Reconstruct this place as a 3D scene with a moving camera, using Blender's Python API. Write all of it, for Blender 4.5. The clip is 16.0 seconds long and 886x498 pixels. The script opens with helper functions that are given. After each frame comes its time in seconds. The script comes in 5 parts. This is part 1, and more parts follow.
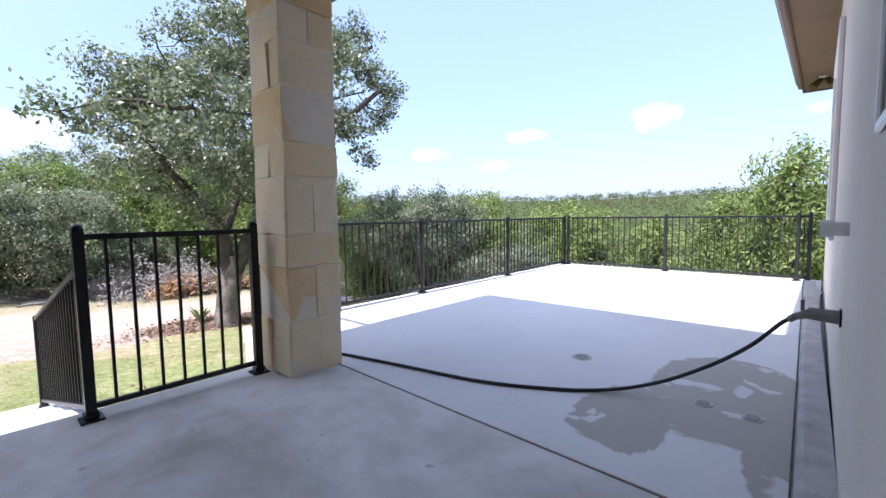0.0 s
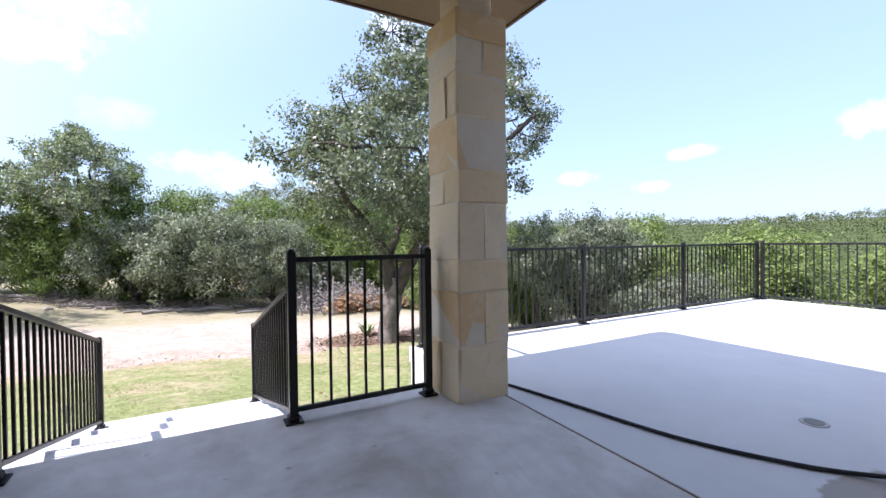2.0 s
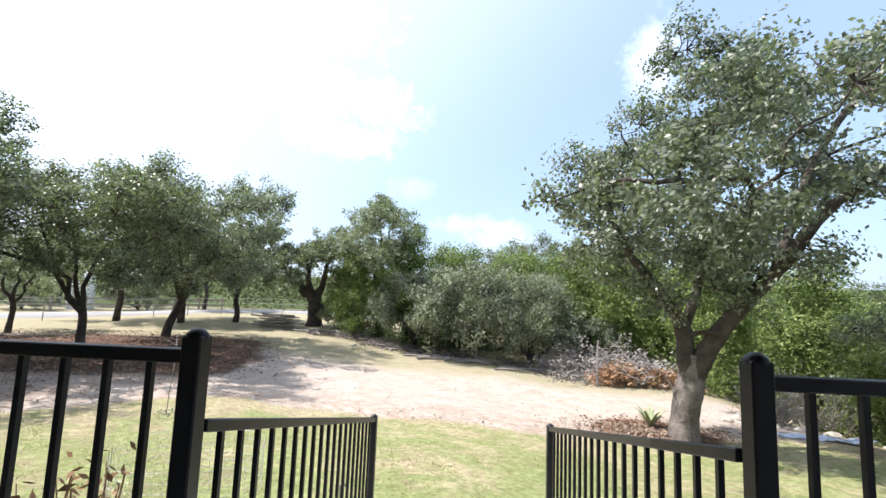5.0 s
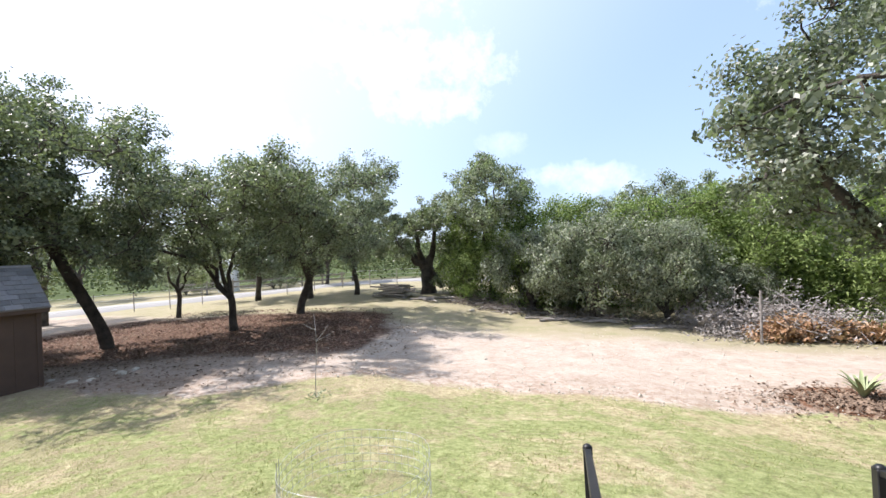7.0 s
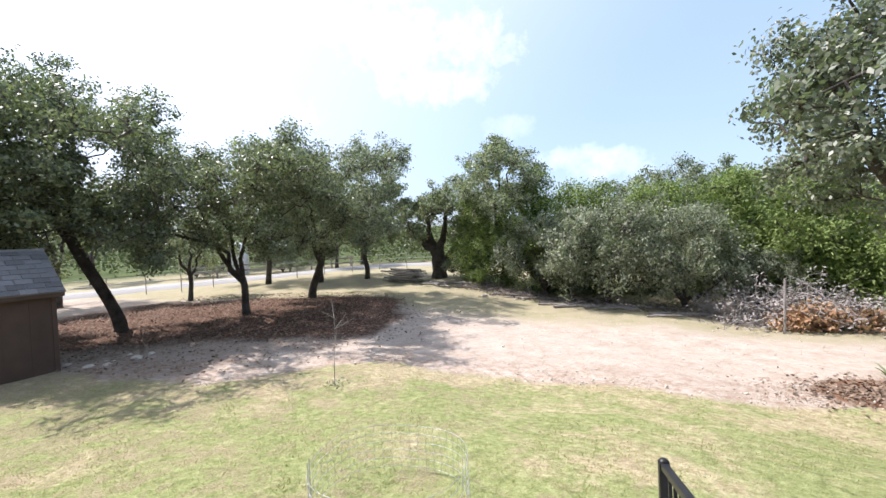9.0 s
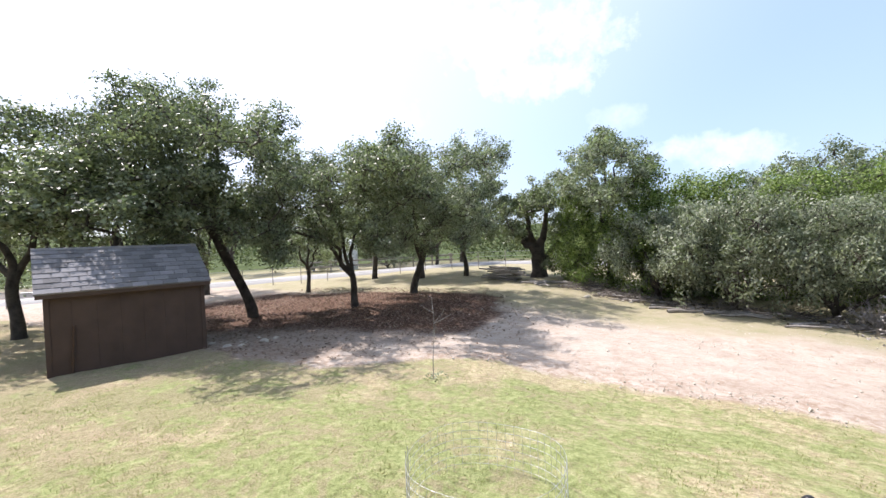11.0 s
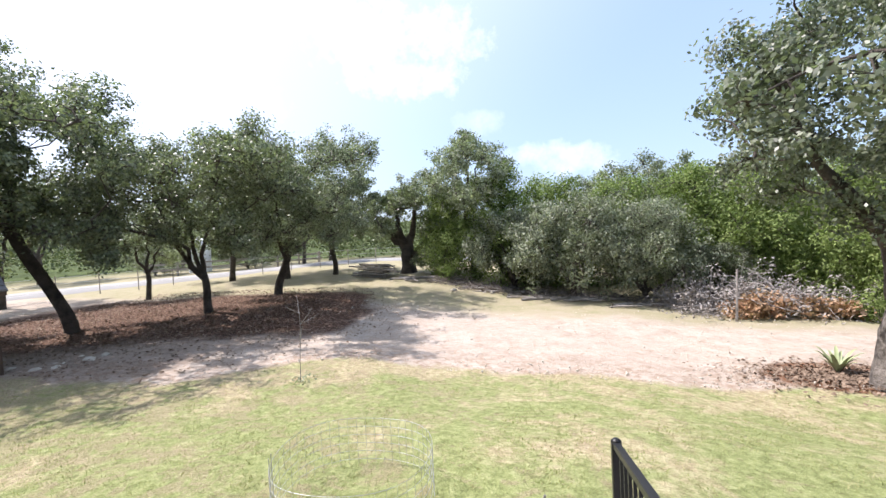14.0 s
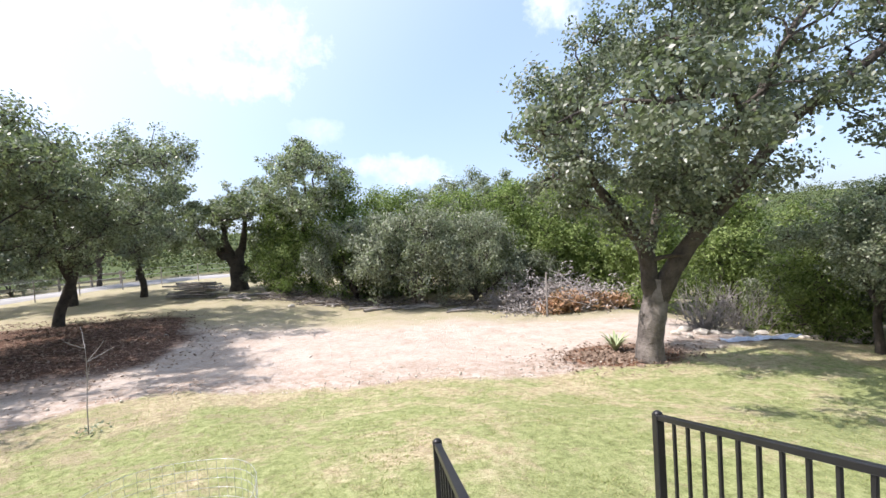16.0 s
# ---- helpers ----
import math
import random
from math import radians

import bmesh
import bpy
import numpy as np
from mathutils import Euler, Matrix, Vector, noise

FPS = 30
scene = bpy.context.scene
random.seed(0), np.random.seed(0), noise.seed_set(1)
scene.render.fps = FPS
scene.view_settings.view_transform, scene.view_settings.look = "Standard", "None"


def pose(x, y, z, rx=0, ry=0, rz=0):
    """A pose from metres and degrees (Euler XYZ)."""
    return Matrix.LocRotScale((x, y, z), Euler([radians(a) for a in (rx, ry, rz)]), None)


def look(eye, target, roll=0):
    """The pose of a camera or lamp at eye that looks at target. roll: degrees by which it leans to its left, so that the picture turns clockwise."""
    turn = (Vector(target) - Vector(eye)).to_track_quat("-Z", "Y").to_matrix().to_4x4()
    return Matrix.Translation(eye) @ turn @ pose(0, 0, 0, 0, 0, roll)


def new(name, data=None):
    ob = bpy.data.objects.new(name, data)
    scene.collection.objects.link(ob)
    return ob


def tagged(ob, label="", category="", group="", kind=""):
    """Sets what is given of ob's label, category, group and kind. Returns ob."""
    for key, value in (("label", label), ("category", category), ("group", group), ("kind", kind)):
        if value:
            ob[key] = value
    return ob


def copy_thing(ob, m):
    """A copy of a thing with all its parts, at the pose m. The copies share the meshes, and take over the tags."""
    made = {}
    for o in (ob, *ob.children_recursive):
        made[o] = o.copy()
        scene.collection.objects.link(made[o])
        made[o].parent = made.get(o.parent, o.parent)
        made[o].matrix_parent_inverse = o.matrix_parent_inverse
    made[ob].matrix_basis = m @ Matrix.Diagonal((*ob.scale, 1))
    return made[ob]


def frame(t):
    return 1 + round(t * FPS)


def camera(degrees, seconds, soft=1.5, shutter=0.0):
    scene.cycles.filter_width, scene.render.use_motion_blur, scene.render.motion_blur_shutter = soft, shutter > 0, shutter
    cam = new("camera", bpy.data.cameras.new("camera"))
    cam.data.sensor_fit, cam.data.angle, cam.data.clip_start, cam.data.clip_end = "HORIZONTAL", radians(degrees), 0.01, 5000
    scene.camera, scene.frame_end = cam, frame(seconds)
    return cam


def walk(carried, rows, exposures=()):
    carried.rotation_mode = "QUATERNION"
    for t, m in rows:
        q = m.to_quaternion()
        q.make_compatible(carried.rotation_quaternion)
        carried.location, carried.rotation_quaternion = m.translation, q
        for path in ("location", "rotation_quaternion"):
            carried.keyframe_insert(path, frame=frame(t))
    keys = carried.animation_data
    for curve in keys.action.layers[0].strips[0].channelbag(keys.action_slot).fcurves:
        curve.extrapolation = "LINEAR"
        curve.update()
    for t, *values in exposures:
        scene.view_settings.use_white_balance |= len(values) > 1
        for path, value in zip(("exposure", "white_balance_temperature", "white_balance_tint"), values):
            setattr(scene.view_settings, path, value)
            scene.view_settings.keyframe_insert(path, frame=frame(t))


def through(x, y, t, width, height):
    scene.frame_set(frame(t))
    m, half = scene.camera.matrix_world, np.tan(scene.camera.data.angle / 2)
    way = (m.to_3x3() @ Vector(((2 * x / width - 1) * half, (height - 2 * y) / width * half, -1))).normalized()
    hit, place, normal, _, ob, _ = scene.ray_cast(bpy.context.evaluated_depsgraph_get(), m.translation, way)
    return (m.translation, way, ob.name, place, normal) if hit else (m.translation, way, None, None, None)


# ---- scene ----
cam = camera(91.7, 16.0)
PATH = [
    (0, (0.564, -3.045, 1.119), (2.052, -1.717, 0.964), -0.8),
    (0.5, (0.562, -3.019, 1.121), (2.02, -1.66, 0.965), -0.8),
    (1, (0.559, -3.007, 1.113), (1.95, -1.579, 0.951), -1.1),
    (1.5, (0.546, -2.962, 1.118), (1.81, -1.419, 0.969), -1.4),
    (2, (0.502, -2.837, 1.126), (1.476, -1.091, 1.096), -0.7),
    (2.2, (0.536, -2.817, 1.152), (1.348, -0.989, 1.194), 0.7),
    (2.5, (0.432, -2.722, 1.146), (1.177, -0.868, 1.237), 2.5),
    (3, (0.367, -2.459, 1.113), (0.6, -0.473, 1.164), 1.5),
    (3.5, (0.385, -2.143, 1.129), (0.442, -0.148, 1.253), -0.2),
    (3.7, (0.383, -1.988, 1.159), (0.39, 0.005, 1.336), 1.1),
    (5.8, (0.031, -0.675, 1.251), (-0.235, 1.291, 1.503), 0.2),
    (6, (-0.056, -0.598, 1.285), (-0.394, 1.354, 1.558), -0.6),
    (6.2, (-0.115, -0.544, 1.308), (-0.464, 1.406, 1.581), -0.6),
    (6.5, (-0.253, -0.412, 1.337), (-0.688, 1.532, 1.511), 0.1),
    (7, (-0.448, -0.239, 1.398), (-1.002, 1.682, 1.424), -2.9),
    (7.5, (-0.642, -0.128, 1.399), (-1.059, 1.826, 1.319), -3.2),
    (8, (-0.766, -0.049, 1.419), (-1.086, 1.923, 1.329), -3.7),
    (8.5, (-0.796, -0.051, 1.438), (-1.177, 1.911, 1.355), -3.0),
    (9, (-0.8, -0.053, 1.456), (-1.386, 1.859, 1.408), -2.6),
    (9.3, (-0.807, -0.044, 1.454), (-1.599, 1.792, 1.427), -2.7),
    (9.5, (-0.812, -0.039, 1.453), (-1.748, 1.729, 1.440), -2.7),
    (9.6, (-0.815, -0.036, 1.452), (-1.796, 1.706, 1.447), -2.7),
    (11.8, (-0.791, 0.01, 1.424), (-1.795, 1.739, 1.37), -2.5),
    (12, (-0.784, -0.003, 1.42), (-1.764, 1.739, 1.361), -2.4),
    (12.5, (-0.797, -0.064, 1.424), (-1.687, 1.725, 1.35), -2.4),
    (13, (-0.793, -0.08, 1.434), (-1.566, 1.763, 1.354), -2.5),
    (13.5, (-0.771, -0.069, 1.43), (-1.402, 1.828, 1.355), -2.7),
    (14, (-0.739, -0.043, 1.42), (-1.193, 1.903, 1.343), -2.9),
    (14.5, (-0.712, -0.049, 1.421), (-0.988, 1.93, 1.342), -3.1),
    (15, (-0.702, 0.014, 1.424), (-0.795, 2.01, 1.341), -3.4),
    (15.5, (-0.667, -0.002, 1.441), (-0.594, 1.995, 1.374), -3.3),
    (15.8, (-0.622, -0.028, 1.407), (-0.428, 1.962, 1.353), -3.5),
    (16, (-0.611, -0.032, 1.425), (-0.349, 1.949, 1.357), -3.7),
]
EXPOSURES = [(0, 1.66, 5920, 22), (1.5, 1.62, 5920, 22), (2.5, 1.6, 5980, 21), (3.7, 1.68, 6350, 15), (5.8, 1.42, 6250, 15), (8, 1.39, 6300, 17), (16, 1.43, 6300, 18)]
walk(cam, [(t, look(eye, target, roll)) for t, eye, target, roll in PATH], EXPOSURES)

# ---- world and sun ----
SUN_EL, SUN_AZ = radians(54), radians(-84)          # azimuth from +y towards +x
to_sun = Vector((math.cos(SUN_EL) * math.sin(SUN_AZ), math.cos(SUN_EL) * math.cos(SUN_AZ), math.sin(SUN_EL)))
world = bpy.data.worlds.new("sky")
scene.world = world
world.use_nodes = True
wn, wl = world.node_tree.nodes, world.node_tree.links
wn.clear()
sky = wn.new("ShaderNodeTexSky")
sky.sky_type = "NISHITA"
sky.sun_disc = False
sky.sun_elevation, sky.sun_rotation = SUN_EL, SUN_AZ
sky.air_density, sky.dust_density, sky.ozone_density = 1.0, 1.8, 1.0
SKY_STRENGTH = 0.15
CLOUDS = [  # azimuth, elevation, half width, half height (degrees), amount
    (-19, 24.0, 13, 4.2, 1.0), (-17, 19.5, 9, 3.0, 1.0), (-32, 26, 7, 3.5, 0.6), (-26, 33, 14, 5, 0.8),
    (24, 28, 3.5, 4.5, 0.9), (0, 9.5, 4, 1.6, 0.6), (74, 10.9, 2.6, 1.6, 1.0), (59.5, 9.9, 2.8, 0.9, 0.8),
    (46.7, 8.0, 3.0, 1.0, 0.8), (54.4, 6.4, 2.6, 0.8, 0.6), (4, 8, 5, 2.0, 0.6), (-8, 14, 5, 1.6, 0.4), (89, 10, 1.2, 0.6, 0.5),
    (94, 4.8, 6, 1.5, 0.5), (-66, 26, 32, 20, 0.4), (140, 20, 10, 4, 0.8), (-120, 25, 12, 4, 0.8), (190, 30, 12, 5, 0.8)]
coord = wn.new("ShaderNodeTexCoord")
cn = wn.new("ShaderNodeTexNoise")
cn.inputs["Scale"].default_value, cn.inputs["Detail"].default_value, cn.inputs["Roughness"].default_value = 9.0, 7.0, 0.62
wl.new(coord.outputs["Generated"], cn.inputs["Vector"])


def wmath(op, a, b=None, clamp=False):
    n = wn.new("ShaderNodeMath")
    n.operation, n.use_clamp = op, clamp
    for i, v in enumerate((a, b)):
        if v is None:
            continue
        if isinstance(v, (int, float)):
            n.inputs[i].default_value = v
        else:
            wl.new(v, n.inputs[i])
    return n.outputs[0]


fine = wn.new("ShaderNodeTexNoise")
fine.inputs["Scale"].default_value, fine.inputs["Detail"].default_value, fine.inputs["Roughness"].default_value = 34.0, 6.0, 0.65
wl.new(coord.outputs["Generated"], fine.inputs["Vector"])
total = None
for az, el, hw, hh, amount in CLOUDS:
    a, e = radians(az), radians(el)
    centre = Vector((math.cos(e) * math.sin(a), math.cos(e) * math.cos(a), math.sin(e)))
    right = Vector((math.cos(a), -math.sin(a), 0))
    up = right.cross(centre)
    terms = []
    for axis, half in ((right, hw), (up, hh)):
        d = wn.new("ShaderNodeVectorMath")
        d.operation = "DOT_PRODUCT"
        wl.new(coord.outputs["Generated"], d.inputs[0])
        d.inputs[1].default_value = axis
        s = wmath("MULTIPLY", d.outputs["Value"], 1 / math.sin(radians(half)))
        terms.append(wmath("MULTIPLY", s, s))
    d = wn.new("ShaderNodeVectorMath")
    d.operation = "DOT_PRODUCT"
    wl.new(coord.outputs["Generated"], d.inputs[0])
    d.inputs[1].default_value = centre
    front = wmath("GREATER_THAN", d.outputs["Value"], 0.0)
    fall = wmath("SUBTRACT", 1.15, wmath("ADD", terms[0], terms[1]))
    body = wmath("ADD", wmath("MULTIPLY", fall, 0.8), wmath("MULTIPLY", wmath("ADD", wmath("SUBTRACT", cn.outputs["Fac"], 0.52), wmath("MULTIPLY", wmath("SUBTRACT", fine.outputs["Fac"], 0.52), 0.55)), 3.6))
    m = wmath("MULTIPLY", wmath("MULTIPLY", wmath("MULTIPLY", body, 0.42, True), amount), front)
    total = m if total is None else wmath("MAXIMUM", total, m)
cloud_mix = wn.new("ShaderNodeMix")
cloud_mix.data_type = "RGBA"
# bright haze round the sun
glare = wn.new("ShaderNodeVectorMath")
glare.operation = "DOT_PRODUCT"
wl.new(coord.outputs["Generated"], glare.inputs[0])
glare.inputs[1].default_value = to_sun
ring = wn.new("ShaderNodeMapRange")
ring.interpolation_type = "SMOOTHSTEP"
wl.new(glare.outputs["Value"], ring.inputs["Value"])
ring.inputs["From Min"].default_value, ring.inputs["From Max"].default_value = 0.2, 0.78
total = wmath("MAXIMUM", total, wmath("ADD", wmath("MULTIPLY", ring.outputs["Result"], 0.31), wmath("MULTIPLY", total, 0.75)), True)
wl.new(total, cloud_mix.inputs["Factor"])
haze = wn.new("ShaderNodeMix")
haze.data_type = "RGBA"
haze.inputs["Factor"].default_value = 0.74
wl.new(sky.outputs["Color"], haze.inputs["A"])
haze.inputs["B"].default_value = (1.3, 1.78, 2.34, 1)
wl.new(haze.outputs["Result"], cloud_mix.inputs["A"])
cloud_mix.inputs["B"].default_value = (4.6, 4.7, 4.85, 1)
bg = wn.new("ShaderNodeBackground")
bg.inputs["Strength"].default_value = SKY_STRENGTH
wl.new(cloud_mix.outputs["Result"], bg.inputs["Color"])
wout = wn.new("ShaderNodeOutputWorld")
wl.new(bg.outputs["Background"], wout.inputs["Surface"])

sun = new("sun", bpy.data.lights.new("sun", "SUN"))
sun.data.energy, sun.data.angle, sun.data.color = 3.15, radians(0.55), (1.0, 0.955, 0.88)
sun.matrix_world = look(to_sun * 60, (0, 0, 0))


# ---- materials ----
class Nodes:
    """Short names for building a node material."""

    def __init__(self, name):
        self.mat = bpy.data.materials.new(name)
        self.mat.use_nodes = True
        self.t = self.mat.node_tree
        self.n, self.l = self.t.nodes, self.t.links
        self.p = self.n["Principled BSDF"]

    def put(self, socket, v):
        if hasattr(v, "is_linked"):
            self.l.new(v, socket)
        else:
            socket.default_value = v

    def pos(self):
        return self.n.new("ShaderNodeNewGeometry").outputs["Position"]

    def obj(self):
        return self.n.new("ShaderNodeTexCoord").outputs["Object"]

    def noise(self, vec, scale, detail=4.0, rough=0.55, dist=0.0):
        x = self.n.new("ShaderNodeTexNoise")
        self.l.new(vec, x.inputs["Vector"])
        for k, v in (("Scale", scale), ("Detail", detail), ("Roughness", rough), ("Distortion", dist)):
            x.inputs[k].default_value = v
        return x.outputs["Fac"]

    def voro(self, vec, scale, out="Distance"):
        x = self.n.new("ShaderNodeTexVoronoi")
        self.l.new(vec, x.inputs["Vector"])
        x.inputs["Scale"].default_value = scale
        return x.outputs[out]

    def math(self, op, a, b=0.0, clamp=False):
        x = self.n.new("ShaderNodeMath")
        x.operation, x.use_clamp = op, clamp
        self.put(x.inputs[0], a)
        self.put(x.inputs[1], b)
        return x.outputs[0]

    def ramp(self, fac, stops):
        x = self.n.new("ShaderNodeValToRGB")
        self.put(x.inputs["Fac"], fac)
        e = x.color_ramp.elements
        while len(e) < len(stops):
            e.new(0.5)
        for i, (at, c) in enumerate(stops):
            e[i].position = at
            e[i].color = (*c, 1) if len(c) == 3 else c
        return x.outputs["Color"]

    def step(self, v, lo, hi):
        x = self.n.new("ShaderNodeMapRange")
        x.interpolation_type = "SMOOTHSTEP"
        self.put(x.inputs["Value"], v)
        x.inputs["From Min"].default_value, x.inputs["From Max"].default_value = lo, hi
        return x.outputs["Result"]

    def mix(self, fac, a, b, mode="MIX"):
        x = self.n.new("ShaderNodeMix")
        x.data_type, x.blend_type = "RGBA", mode
        self.put(x.inputs["Factor"], fac)
        self.put(x.inputs["A"], a if not isinstance(a, tuple) else (*a, 1))
        self.put(x.inputs["B"], b if not isinstance(b, tuple) else (*b, 1))
        return x.outputs["Result"]

    def xyz(self, vec):
        x = self.n.new("ShaderNodeSeparateXYZ")
        self.l.new(vec, x.inputs[0])
        return x.outputs

    def bump(self, height, strength=0.3, distance=0.01):
        x = self.n.new("ShaderNodeBump")
        x.inputs["Strength"].default_value, x.inputs["Distance"].default_value = strength, distance
        self.l.new(height, x.inputs["Height"])
        self.l.new(x.outputs["Normal"], self.p.inputs["Normal"])

    def set(self, color=None, rough=None, metal=None, spec=None):
        for k, v in (("Base Color", color), ("Roughness", rough), ("Metallic", metal), ("Specular IOR Level", spec)):
            if v is not None:
                self.put(self.p.inputs[k], (*v, 1) if isinstance(v, tuple) and len(v) == 3 else v)
        return self.mat


def mottled(name, a, b, scale=3.0, rough=0.8, fine=60.0, bump=0.25, dist=0.004, metal=0.0, spec=0.3, per_object=0.0):
    """A plain surface with large and small variation between two colours."""
    n = Nodes(name)
    o = n.obj() if per_object else n.pos()
    big, small = n.noise(o, scale, 5), n.noise(o, fine, 4, 0.65)
    f = n.math("ADD", n.math("MULTIPLY", big, 0.75), n.math("MULTIPLY", small, 0.35))
    if per_object:
        r = n.n.new("ShaderNodeObjectInfo").outputs["Random"]
        f = n.math("ADD", f, n.math("MULTIPLY", n.math("SUBTRACT", r, 0.5), per_object))
    n.set(n.ramp(f, [(0.32, a), (0.72, b)]), n.math("ADD", rough - 0.08, n.math("MULTIPLY", small, 0.16)), metal, spec)
    n.bump(small, bump, dist)
    return n.mat


def make_concrete():
    n = Nodes("porch_concrete")
    p = n.pos()
    big, mid, fine = n.noise(p, 0.85, 6, 0.62, 0.8), n.noise(p, 3.4, 6, 0.68), n.noise(p, 90, 3)
    f = n.math("ADD", n.math("MULTIPLY", big, 0.7), n.math("MULTIPLY", mid, 0.4))
    col = n.ramp(f, [(0.4, (0.40, 0.37, 0.335)), (0.52, (0.54, 0.52, 0.50)), (0.66, (0.69, 0.685, 0.68))])
    spots = n.step(n.noise(p, 6.5, 2, 0.5), 0.71, 0.75)
    col = n.mix(n.math("MULTIPLY", spots, 0.45), col, (0.16, 0.145, 0.13))
    n.set(col, n.math("ADD", 0.48, n.math("MULTIPLY", mid, 0.3)), 0, 0.4)
    n.bump(fine, 0.12, 0.002)
    return n.mat


def make_patio():
    """Paler broom-finished slab with a wet patch beside the house wall."""
    n = Nodes("patio_concrete")
    p = n.pos()
    x, y, _ = n.xyz(p)
    big, mid, fine = n.noise(p, 0.6, 5, 0.6), n.noise(p, 4, 6, 0.65), n.noise(p, 110, 3)
    f = n.math("ADD", n.math("MULTIPLY", big, 0.6), n.math("MULTIPLY", mid, 0.4))
    col = n.ramp(f, [(0.3, (0.58, 0.58, 0.59)), (0.7, (0.69, 0.69, 0.70))])
    wob = n.math("MULTIPLY", n.math("SUBTRACT", n.noise(p, 1.7, 5, 0.62, 0.8), 0.5), 2.2)
    wet = None
    for cx, cy, hx, hy in ((3.62, -2.62, 0.75, 0.46), (2.98, -2.24, 0.48, 0.26), (2.95, -2.93, 0.55, 0.14)):
        ex, ey = n.math("MULTIPLY", n.math("SUBTRACT", x, cx), 1 / hx), n.math("MULTIPLY", n.math("SUBTRACT", y, cy), 1 / hy)
        r = n.math("ADD", n.math("MULTIPLY", ex, ex), n.math("MULTIPLY", ey, ey))
        w = n.math("SUBTRACT", 1.0, n.step(n.math("ADD", r, wob), 0.85, 1.02))
        wet = w if wet is None else n.math("MAXIMUM", wet, w)
    dry = n.step(n.noise(p, 3.1, 3, 0.5, 0.5), 0.6, 0.64)
    wet = n.math("MULTIPLY", wet, n.math("SUBTRACT", 1.0, n.math("MULTIPLY", dry, 0.8)))
    col = n.mix(n.math("MULTIPLY", wet, 0.85), col, (0.30, 0.245, 0.195))
    n.set(col, n.math("SUBTRACT", 0.6, n.math("MULTIPLY", wet, 0.14)), 0, 0.35)
    n.bump(fine, 0.1, 0.002)
    return n.mat


def make_stone():
    n = Nodes("limestone_block")
    o = n.obj()
    r = n.n.new("ShaderNodeObjectInfo").outputs["Random"]
    base = n.ramp(r, [(0.0, (0.80, 0.66, 0.44)), (0.3, (0.82, 0.72, 0.53)), (0.55, (0.79, 0.63, 0.39)), (0.72, (0.72, 0.50, 0.24)), (0.82, (0.81, 0.70, 0.50))])
    big, fine = n.noise(o, 5, 6, 0.6, 0.5), n.noise(o, 45, 5, 0.7)
    col = n.mix(n.math("MULTIPLY", n.step(big, 0.45, 0.7), 0.5), base, (0.80, 0.71, 0.54))
    col = n.mix(n.math("MULTIPLY", n.step(n.noise(o, 8, 4, 0.6, 1.0), 0.57, 0.72), 0.35), col, (0.52, 0.37, 0.20))
    col = n.mix(n.math("MULTIPLY", n.step(fine, 0.5, 0.75), 0.18), col, (0.48, 0.41, 0.31))
    n.set(col, 0.88, 0, 0.25)
    n.bump(n.math("ADD", big, n.math("MULTIPLY", fine, 0.5)), 0.55, 0.012)
    return n.mat


